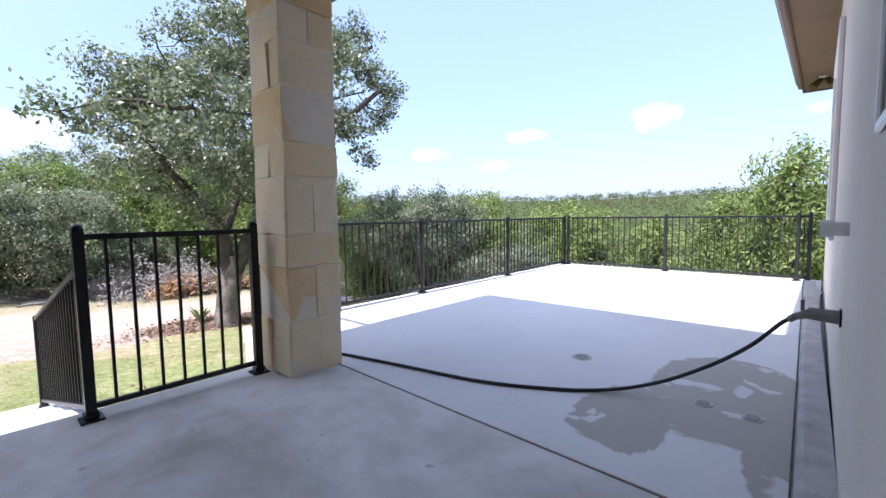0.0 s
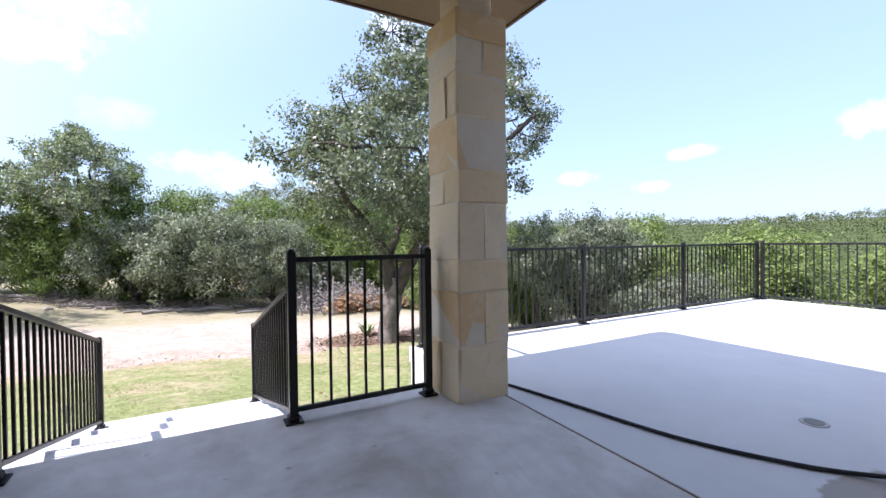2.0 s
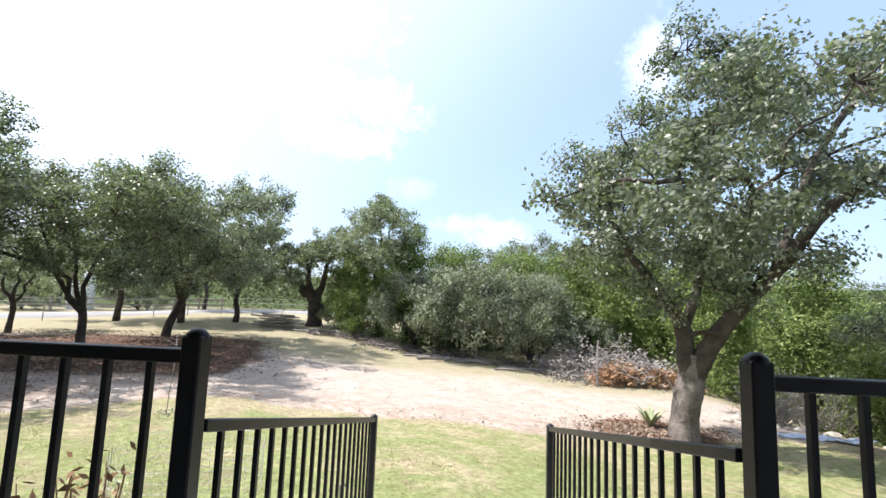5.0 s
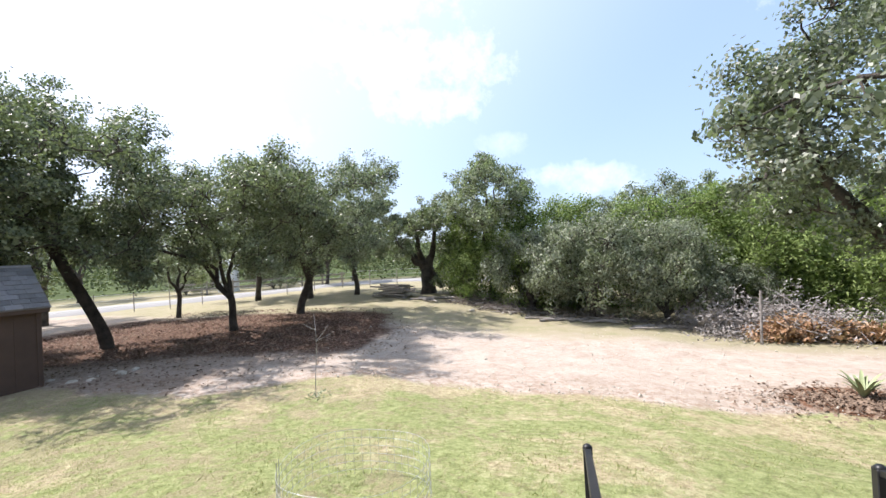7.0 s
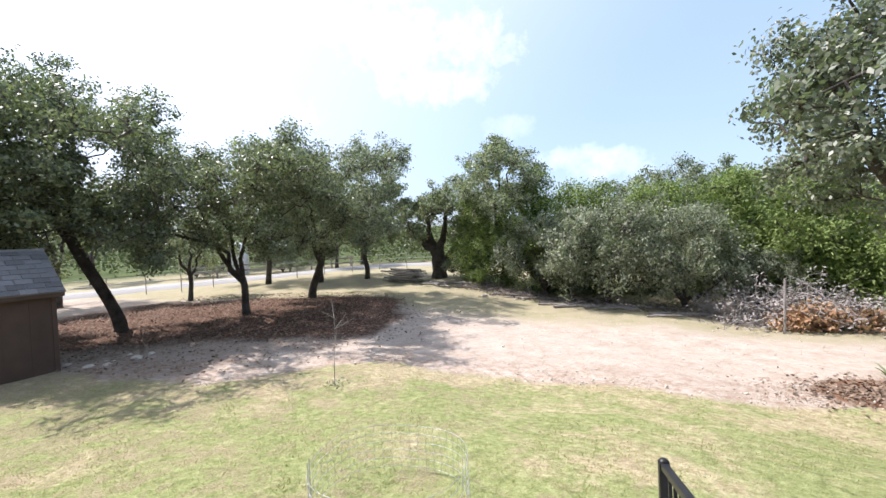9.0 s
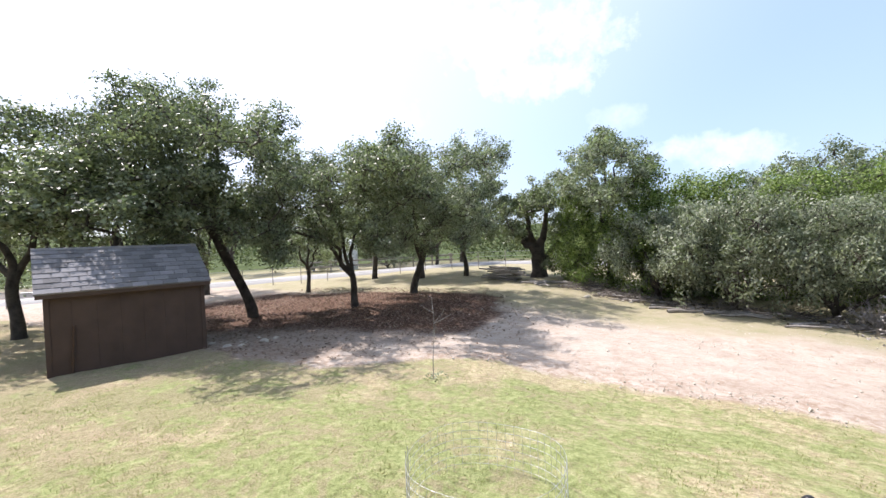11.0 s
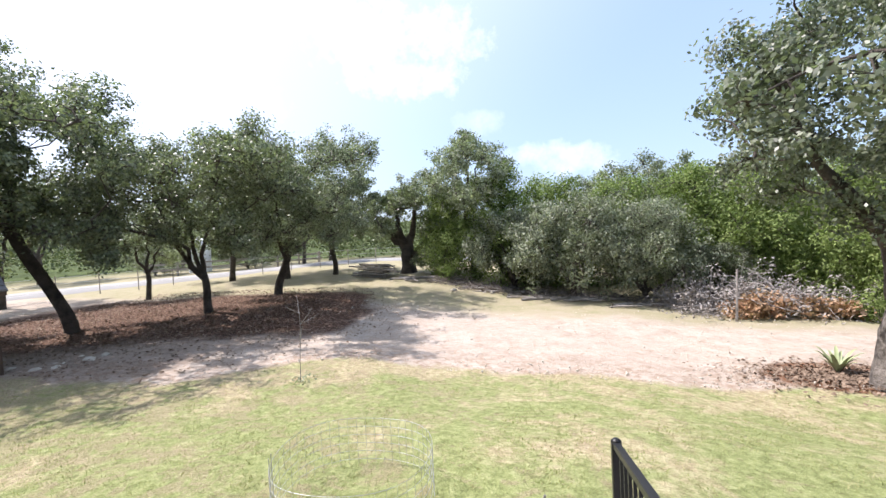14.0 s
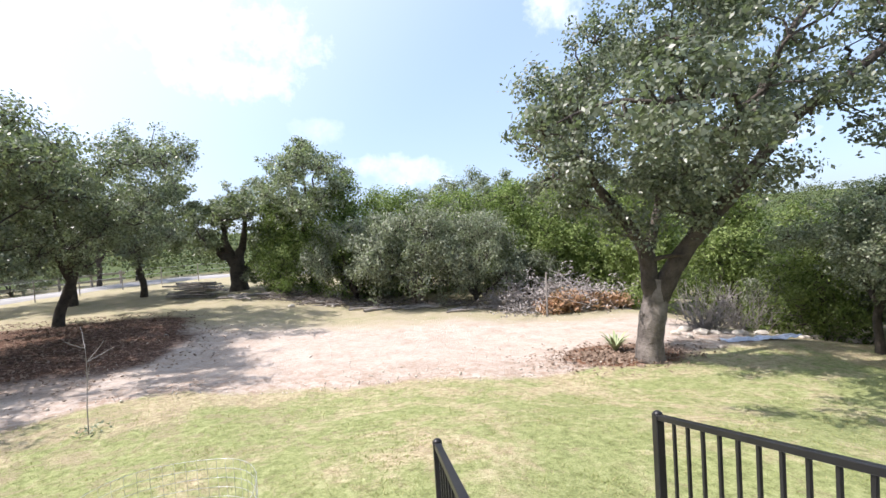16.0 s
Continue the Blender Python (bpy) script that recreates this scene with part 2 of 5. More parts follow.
def make_ground():
    """Lawn, bare caliche, leaf mulch and dry pasture by place, each with its own mottling. The mulch's also stands in
    for dappled sun and shade.
    """
    n = Nodes("yard_ground")
    p = n.pos()
    x, y, _ = n.xyz(p)
    n2, n3, n4 = n.noise(p, 1.6, 6, 0.65), n.noise(p, 9, 6, 0.7), n.noise(p, 55, 4, 0.7)
    green = n.ramp(n.math("ADD", n.math("MULTIPLY", n3, 0.6), n.math("MULTIPLY", n4, 0.4)), [(0.4, (0.15, 0.17, 0.066)), (0.5, (0.25, 0.28, 0.115)), (0.6, (0.345, 0.365, 0.175))])
    straw = n.ramp(n.math("ADD", n.math("MULTIPLY", n3, 0.55), n.math("MULTIPLY", n4, 0.45)), [(0.4, (0.27, 0.215, 0.13)), (0.5, (0.41, 0.345, 0.215)), (0.6, (0.53, 0.46, 0.31))])
    blend = n.math("ADD", n.math("MULTIPLY", n.noise(p, 0.42, 6, 0.62, 0.7), 0.55), n.math("MULTIPLY", n.noise(p, 1.9, 8, 0.72, 0.5), 0.45))
    edge = n.math("MULTIPLY", n.math("SUBTRACT", n.noise(p, 0.9, 6, 0.65), 0.5), 3.2)
    # lawn edge: straight across near y = 8.5, swinging towards the house on the shed side
    yb = n.math("MINIMUM", 8.55, n.math("MAXIMUM", 6.2, n.math("ADD", 8.75, n.math("MULTIPLY", n.math("ADD", x, 5.0), 0.92))))
    yb = n.math("ADD", yb, n.math("MULTIPLY", n.math("MAXIMUM", n.math("SUBTRACT", x, 2.0), 0.0), 0.16))
    over = n.math("ADD", n.math("SUBTRACT", y, yb), n.math("MULTIPLY", edge, 0.5))
    blend = n.math("ADD", blend, n.math("MULTIPLY", n.step(over, -2.2, -0.2), 0.07))
    lawn = n.mix(n.step(blend, 0.47, 0.61), green, straw)
    # thin brown ground showing through, mostly on the shed side
    worn = n.step(n.math("ADD", n.noise(p, 2.2, 9, 0.76, 0.8), n.math("MULTIPLY", n.math("ADD", x, 2.0), -0.014)), 0.51, 0.6)
    lawn = n.mix(n.math("MULTIPLY", worn, 0.6), lawn, n.ramp(n4, [(0.4, (0.22, 0.165, 0.105)), (0.65, (0.40, 0.33, 0.235))]))
    lawn = n.mix(n.math("MULTIPLY", n.step(n.noise(p, 17, 7, 0.8), 0.5, 0.64), 0.45), lawn, (0.13, 0.145, 0.05))
    dirt = n.ramp(n.math("ADD", n.math("MULTIPLY", n2, 0.6), n.math("MULTIPLY", n3, 0.45)),
                  [(0.32, (0.31, 0.24, 0.185)), (0.5, (0.43, 0.36, 0.30)), (0.7, (0.525, 0.455, 0.395))])
    dirt = n.mix(n.math("MULTIPLY", n.step(n.noise(p, 5, 6, 0.7, 0.6), 0.54, 0.66), 0.5), dirt, (0.30, 0.20, 0.125))
    dirt = n.mix(n.math("MULTIPLY", n.step(n4, 0.55, 0.7), 0.35), dirt, (0.64, 0.58, 0.49))
    # brown mulch; its darkest and palest stops imitate tree shade and sun flecks
    mulch = n.ramp(n.math("ADD", n.math("MULTIPLY", n3, 0.6), n.math("MULTIPLY", n4, 0.4)),
                   [(0.42, (0.045, 0.028, 0.021)), (0.52, (0.13, 0.075, 0.052)), (0.59, (0.26, 0.17, 0.125)), (0.68, (0.46, 0.39, 0.33))])
    dry = n.ramp(n.math("ADD", n.math("MULTIPLY", n2, 0.6), n.math("MULTIPLY", n3, 0.4)),
                 [(0.36, (0.37, 0.32, 0.23)), (0.52, (0.33, 0.295, 0.19)), (0.68, (0.24, 0.245, 0.125))])
    in_dirt = n.step(over, -0.12, 0.3)
    rubble = n.math("MULTIPLY", n.math("SUBTRACT", 1.0, n.step(over, 0.3, 2.4)), n.step(n.noise(p, 4.2, 7, 0.72, 0.5), 0.46, 0.6))
    dirt = n.mix(n.math("MULTIPLY", rubble, 0.65), dirt, (0.27, 0.18, 0.12))
    far = n.math("ADD", n.math("SUBTRACT", y, n.math("ADD", 15.3, n.math("MULTIPLY", x, -0.1))), edge)
    right = n.math("ADD", n.math("SUBTRACT", x, 9.5), edge)
    yc = n.math("SUBTRACT", y, 12.5)
    # mulch reaches further into the yard, to darken ground that trees would shade
    left = n.math("ADD", n.math("SUBTRACT", -6.7, x), n.math("ADD", edge, n.math("MULTIPLY", n.math("MULTIPLY", yc, yc), -0.07)))
    ground2 = n.mix(n.step(far, -1.0, 1.2), dirt, dry)
    ground2 = n.mix(n.step(right, -0.6, 0.6), ground2, dry)
    back = n.math("ADD", n.math("SUBTRACT", n.math("ADD", 17.6, n.math("MULTIPLY", n.math("ADD", x, 12.0), 0.12)), y), n.math("MULTIPLY", edge, 0.5))
    in_mulch_shade = n.math("MULTIPLY", n.step(left, -0.5, 0.5), n.step(back, -0.5, 0.5))
    in_mulch_shade = n.math("MULTIPLY", in_mulch_shade, n.step(n.math("ADD", x, 23.0), 0.0, 2.0))
    near = n.math("ADD", n.math("SUBTRACT", y, n.math("ADD", 10.6, n.math("MULTIPLY", n.math("ADD", x, 8.0), 0.45))), edge)
    in_mulch_shade = n.math("MULTIPLY", in_mulch_shade, n.math("ADD", 0.35, n.math("MULTIPLY", n.step(near, -0.6, 0.8), 0.65)))
    ground2 = n.mix(in_mulch_shade, ground2, mulch)
    bed_dx, bed_dy = n.math("MULTIPLY", n.math("SUBTRACT", x, 4.9), 0.6), n.math("SUBTRACT", y, 9.75)
    bed = n.math("SQRT", n.math("ADD", n.math("MULTIPLY", bed_dx, bed_dx), n.math("MULTIPLY", bed_dy, bed_dy)))
    bed = n.math("ADD", bed, n.math("MULTIPLY", edge, 0.25))
    col = n.mix(in_dirt, lawn, ground2)
    col = n.mix(n.math("SUBTRACT", 1.0, n.step(bed, 0.8, 1.0)), col, n.mix(0.35, mulch, (0.30, 0.15, 0.08)))
    reach = n.math("SQRT", n.math("ADD", n.math("MULTIPLY", x, x), n.math("MULTIPLY", y, y)))
    woods = n.ramp(n.noise(p, 0.16, 10, 0.8), [(0.35, (0.03, 0.045, 0.016)), (0.6, (0.08, 0.105, 0.035)), (0.8, (0.14, 0.16, 0.06))])
    col = n.mix(n.step(n.math("ADD", reach, n.math("MULTIPLY", edge, 4.0)), 45.0, 60.0), col, woods)
    n.set(col, 0.95, 0, 0.1)
    n.bump(n.math("ADD", n3, n.math("MULTIPLY", n4, 0.6)), 0.7, 0.05)
    return n.mat


def make_leaf(name, stops, through=0.3, rough=0.5, spec=0.35):
    """Leaves that vary one by one, lit through from behind; paler and darker clumps imitate lit and shaded foliage."""
    n = Nodes(name)
    g = n.n.new("ShaderNodeNewGeometry")
    oi = n.n.new("ShaderNodeObjectInfo").outputs["Random"]
    # half per leaf, half clump noise that paints light and dark masses into crowns
    f = n.math("ADD", n.math("MULTIPLY", g.outputs["Random Per Island"], 0.5),
               n.math("MULTIPLY", n.noise(g.outputs["Position"], 1.3, 3), 0.5))
    f = n.math("ADD", f, n.math("MULTIPLY", n.math("SUBTRACT", oi, 0.5), 0.12))
    col = n.ramp(f, stops)
    n.set(col, rough, 0, spec)
    t = n.n.new("ShaderNodeBsdfTranslucent")
    n.l.new(n.mix(1.0, col, (1.05, 1.25, 0.75), "MULTIPLY"), t.inputs["Color"])
    m = n.n.new("ShaderNodeMixShader")
    m.inputs[0].default_value = through
    n.l.new(n.p.outputs[0], m.inputs[1])
    n.l.new(t.outputs[0], m.inputs[2])
    n.l.new(m.outputs[0], n.n["Material Output"].inputs["Surface"])
    return n.mat


def make_glass():
    n = Nodes("window_glass")
    n.set((0.03, 0.035, 0.04), 0.03, 0, 0.8)
    return n.mat


def make_shingle():
    n = Nodes("roof_shingle")
    r = n.n.new("ShaderNodeObjectInfo").outputs["Random"]
    p = n.pos()
    f = n.math("ADD", n.math("MULTIPLY", r, 0.6), n.math("MULTIPLY", n.noise(p, 25, 4), 0.5))
    n.set(n.ramp(f, [(0.2, (0.13, 0.125, 0.125)), (0.9, (0.27, 0.26, 0.265))]), 0.9, 0, 0.2)
    n.bump(n.noise(p, 220, 2), 0.4, 0.003)
    return n.mat


M_CONC, M_PATIO, M_STONE, M_GROUND = make_concrete(), make_patio(), make_stone(), make_ground()
M_MORTAR = mottled("mortar", (0.70, 0.62, 0.49), (0.79, 0.72, 0.59), 6, 0.95)
M_STUCCO = mottled("beige_stucco", (0.66, 0.58, 0.50), (0.74, 0.66, 0.58), 1.2, 0.92, 140, 0.5, 0.004)
M_TRIM = mottled("pale_stucco_trim", (0.72, 0.68, 0.64), (0.80, 0.76, 0.72), 2, 0.85, 120, 0.3)
M_WHITE = mottled("white_vinyl", (0.74, 0.74, 0.74), (0.82, 0.82, 0.82), 4, 0.4, 40, 0.05)
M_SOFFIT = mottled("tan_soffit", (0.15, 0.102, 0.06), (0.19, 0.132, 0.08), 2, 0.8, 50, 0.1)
M_FASCIA = mottled("brown_fascia", (0.085, 0.05, 0.035), (0.13, 0.08, 0.055), 3, 0.55, 40, 0.1)
M_BEAM = mottled("dark_beam", (0.06, 0.035, 0.022), (0.10, 0.058, 0.036), 5, 0.6, 50, 0.15)
M_BLACK = mottled("black_powder_coat", (0.008, 0.008, 0.009), (0.017, 0.017, 0.018), 8, 0.4, 300, 0.08, 0.001, 0.0, 0.35)
M_HOSE = mottled("black_rubber", (0.010, 0.010, 0.012), (0.025, 0.025, 0.028), 20, 0.5, 200, 0.1, 0.001)
M_PIPE = mottled("weathered_pipe", (0.16, 0.15, 0.14), (0.30, 0.285, 0.27), 12, 0.6, 80, 0.3, 0.002, 0.3)
M_BRASS = mottled("dull_brass", (0.10, 0.075, 0.04), (0.20, 0.15, 0.08), 20, 0.45, 90, 0.2, 0.001, 0.8)
M_SHINGLE = make_shingle()
M_SHEDWALL = mottled("brown_shed_paint", (0.072, 0.046, 0.034), (0.105, 0.068, 0.05), 2, 0.75, 60, 0.3, 0.003)
M_GLASS = make_glass()
M_BARK = mottled("oak_bark", (0.028, 0.023, 0.019), (0.115, 0.097, 0.08), 4, 0.95, 22, 1.0, 0.04)
M_BARK_PALE = mottled("pale_lichen_bark", (0.03, 0.026, 0.022), (0.25, 0.22, 0.195), 3, 0.95, 14, 1.0, 0.04)
# oak ramps: lowest stop deepens crown shade, palest stop imitates sun glints
M_OAK = make_leaf("oak_leaf", [(0.15, (0.050, 0.061, 0.036)), (0.5, (0.172, 0.196, 0.112)), (0.8, (0.305, 0.328, 0.21)), (0.97, (0.47, 0.49, 0.38))], 0.34, 0.42, 0.5)
M_OAK_OLD = make_leaf("dark_oak_leaf", [(0.15, (0.040, 0.049, 0.032)), (0.5, (0.135, 0.156, 0.099)), (0.8, (0.26, 0.284, 0.196)), (0.97, (0.47, 0.49, 0.41))], 0.32, 0.42, 0.5)
M_OAK2 = make_leaf("greyer_oak_leaf", [(0.15, (0.052, 0.064, 0.040)), (0.5, (0.192, 0.216, 0.134)), (0.9, (0.40, 0.42, 0.295))], 0.34, 0.42, 0.5)
M_CEDAR = make_leaf("juniper_spray", [(0.15, (0.055, 0.080, 0.022)), (0.45, (0.165, 0.220, 0.066)), (0.85, (0.30, 0.36, 0.13))], 0.3, 0.6, 0.2)
M_BUSH = make_leaf("grey_green_leaf", [(0.15, (0.046, 0.056, 0.038)), (0.5, (0.195, 0.218, 0.145)), (0.9, (0.41, 0.43, 0.305))], 0.3, 0.48, 0.4)
M_FAR = make_leaf("far_scrub_leaf", [(0.1, (0.051, 0.063, 0.029)), (0.5, (0.102, 0.122, 0.056)), (0.9, (0.168, 0.184, 0.097))], 0.15, 0.8, 0.1)
M_DEAD = make_leaf("dead_orange_leaf", [(0.1, (0.26, 0.14, 0.08)), (0.5, (0.42, 0.26, 0.16)), (0.9, (0.54, 0.40, 0.29))], 0.2, 0.8, 0.1)
M_TWIG = mottled("grey_twig", (0.20, 0.18, 0.165), (0.38, 0.35, 0.33), 6, 0.95, 30, 0.3)
M_STEM = mottled("brown_stem", (0.14, 0.075, 0.04), (0.28, 0.17, 0.09), 8, 0.9, 40, 0.3)
M_GRASS = make_leaf("grass_blade", [(0.1, (0.42, 0.35, 0.20)), (0.4, (0.33, 0.31, 0.15)), (0.7, (0.29, 0.33, 0.13)), (0.95, (0.22, 0.28, 0.10))], 0.3, 0.6, 0.2)
M_AGAVE = mottled("agave_leaf", (0.20, 0.25, 0.12), (0.36, 0.40, 0.22), 5, 0.5, 40, 0.1)
M_ROAD = mottled("pale_asphalt_road", (0.27, 0.26, 0.25), (0.35, 0.34, 0.33), 0.6, 0.95, 30, 0.4, 0.01)
M_ROCK = mottled("limestone_rubble", (0.38, 0.33, 0.27), (0.60, 0.55, 0.47), 4, 0.95, 30, 0.8, 0.02)
M_TIMBER = mottled("weathered_timber", (0.16, 0.14, 0.125), (0.36, 0.33, 0.30), 5, 0.95, 40, 0.5, 0.01)
M_WIRE = mottled("galvanised_wire", (0.42, 0.43, 0.44), (0.56, 0.57, 0.58), 20, 0.4, 90, 0.05, 0.001, 0.7)
M_TANK = mottled("white_tank_paint", (0.72, 0.74, 0.76), (0.80, 0.82, 0.84), 2, 0.5, 30, 0.1)
M_TARP = mottled("pale_blue_tarp", (0.42, 0.50, 0.68), (0.66, 0.71, 0.80), 5, 0.6, 40, 0.4, 0.02)
M_CHIP = mottled("leaf_litter", (0.075, 0.045, 0.03), (0.33, 0.245, 0.18), 9, 0.95, 30, 0.3)
M_DRAIN = mottled("drain_cover", (0.30, 0.29, 0.28), (0.55, 0.54, 0.53), 30, 0.5, 90, 0.3, 0.002)


# ---- builders ----
def finish(name, bm, material, smooth=False):
    me = bpy.data.meshes.new(name)
    bm.normal_update()
    bm.to_mesh(me)
    bm.free()
    me.materials.append(material)
    if smooth:
        me.shade_smooth()
    return me


def part(name, bm, material, parent, label="", smooth=False):
    ob = new(name, finish(name, bm, material, smooth) if isinstance(bm, bmesh.types.BMesh) else bm)
    ob.parent = parent
    if label:
        tagged(ob, label)
    return ob


def thing(name, at, label, category, group="", turn=0.0, kind=""):
    ob = new(name)
    ob.empty_display_size = 0.2
    ob.matrix_world = pose(*at, 0, 0, turn)
    return tagged(ob, label, category, group, kind)


def box(bm, x0, x1, y0, y1, z0, z1, bevel=0.0):
    r = bmesh.ops.create_cube(bm, size=1, matrix=Matrix.Translation(((x0 + x1) / 2, (y0 + y1) / 2, (z0 + z1) / 2)) @ Matrix.Diagonal((x1 - x0, y1 - y0, z1 - z0, 1)))
    if bevel:
        es = list({e for v in r["verts"] for e in v.link_edges})
        bmesh.ops.bevel(bm, geom=es, offset=bevel, segments=1, affect="EDGES", profile=0.7)
    return bm


def boxed(*a, bevel=0.0):
    return box(bmesh.new(), *a, bevel=bevel)


def rod(bm, p, q, r0, r1=None, sides=8):
    p, q = Vector(p), Vector(q)
    d = q - p
    m = Matrix.Translation((p + q) / 2) @ d.to_track_quat("Z", "Y").to_matrix().to_4x4()
    bmesh.ops.create_cone(bm, cap_ends=True, segments=sides, radius1=r0, radius2=r0 if r1 is None else r1, depth=d.length, matrix=m)
    return bm


def mesh_np(name, verts, faces, material, smooth=False):
    """A mesh from numpy arrays of corners and equal-sized faces."""
    me = bpy.data.meshes.new(name)
    verts, faces = np.asarray(verts, np.float32), np.asarray(faces, np.int32)
    k = faces.shape[1]
    me.vertices.add(len(verts))
    me.vertices.foreach_set("co", verts.ravel())
    me.loops.add(faces.size)
    me.loops.foreach_set("vertex_index", faces.ravel())
    me.polygons.add(len(faces))
    me.polygons.foreach_set("loop_start", np.arange(0, faces.size, k, dtype=np.int32))
    me.update(calc_edges=True)
    me.validate()
    me.materials.append(material)
    if smooth:
        me.shade_smooth()
    return me


class Tubes:
    """Collects tapered tubes along polylines into one mesh."""

    def __init__(self, sides=6):
        self.v, self.f, self.s, self.n = [], [], sides, 0

    def add(self, pts, radii):
        pts = np.asarray(pts, float)
        k, s = len(pts), self.s
        d = np.gradient(pts, axis=0)
        d /= np.linalg.norm(d, axis=1)[:, None] + 1e-9
        ref = np.array([0.31, 0.17, 0.93]) if abs(d[0][2]) < 0.8 else np.array([0.95, 0.2, 0.1])
        u = np.cross(d, ref)
        u /= np.linalg.norm(u, axis=1)[:, None] + 1e-9
        w = np.cross(d, u)
        a = np.arange(s) * 2 * np.pi / s
        ring = pts[:, None, :] + np.asarray(radii, float)[:, None, None] * (np.cos(a)[None, :, None] * u[:, None, :] + np.sin(a)[None, :, None] * w[:, None, :])
        self.v.append(ring.reshape(-1, 3))
        i, j = np.meshgrid(np.arange(k - 1), np.arange(s), indexing="ij")
        a0, b0 = i * s + j, i * s + (j + 1) % s
        self.f.append(np.stack([a0, b0, b0 + s, a0 + s], -1).reshape(-1, 4) + self.n)
        self.n += k * s

    def mesh(self, name, material):
        return mesh_np(name, np.concatenate(self.v), np.concatenate(self.f), material, True)


def leaves(rng, centres, per, spread, length, width, up=0.5, flat=0.75, facing=None):
    """Leaf quads scattered round centres, turned towards `facing` where given. Returns corners and faces."""
    c = np.repeat(np.asarray(centres), per, axis=0)
    n = len(c)
    c = c + rng.normal(size=(n, 3)) * np.array([spread, spread, spread * flat])
    nor = rng.normal(size=(n, 3))
    if facing is None:
        nor[:, 2] = np.abs(nor[:, 2]) + up
    else:
        nor = nor * 0.6 + np.repeat(facing, per, axis=0)
        nor[:, 2] += up
    nor /= np.linalg.norm(nor, axis=1)[:, None] + 1e-9
    t = np.cross(nor, rng.normal(size=(n, 3)))
    t /= np.linalg.norm(t, axis=1)[:, None] + 1e-9
    b = np.cross(nor, t)
    k = rng.uniform(0.7, 1.3, (n, 1))
    L, W = t * length * 0.5 * k, b * width * 0.5 * k
    v = np.stack([c - L, c + W - L * 0.1, c + L, c - W - L * 0.1], 1).reshape(-1, 3)
    return v, np.arange(n * 4).reshape(-1, 4)


def bend(rng, p, q, k=6, wob=0.12):
    p, q = np.asarray(p, float), np.asarray(q, float)
    t = np.linspace(0, 1, k)[:, None]
    ln = np.linalg.norm(q - p)
    off = rng.normal(size=(k, 3)) * wob * ln * np.sin(np.pi * t)
    return p + (q - p) * t + off


def smooth_path(ctrl, k=10):
    """Catmull-Rom through control points."""
    c = np.asarray(ctrl, float)
    c = np.vstack([2 * c[0] - c[1], c, 2 * c[-1] - c[-2]])
    out = []
    for i in range(1, len(c) - 2):
        for t in np.linspace(0, 1, k, endpoint=False):
            a, b, d, e = c[i - 1], c[i], c[i + 1], c[i + 2]
            out.append(0.5 * (2 * b + (d - a) * t + (2 * a - 5 * b + 4 * d - e) * t * t + (3 * b - a - 3 * d + e) * t ** 3))
    out.append(c[-2])
    return np.array(out)


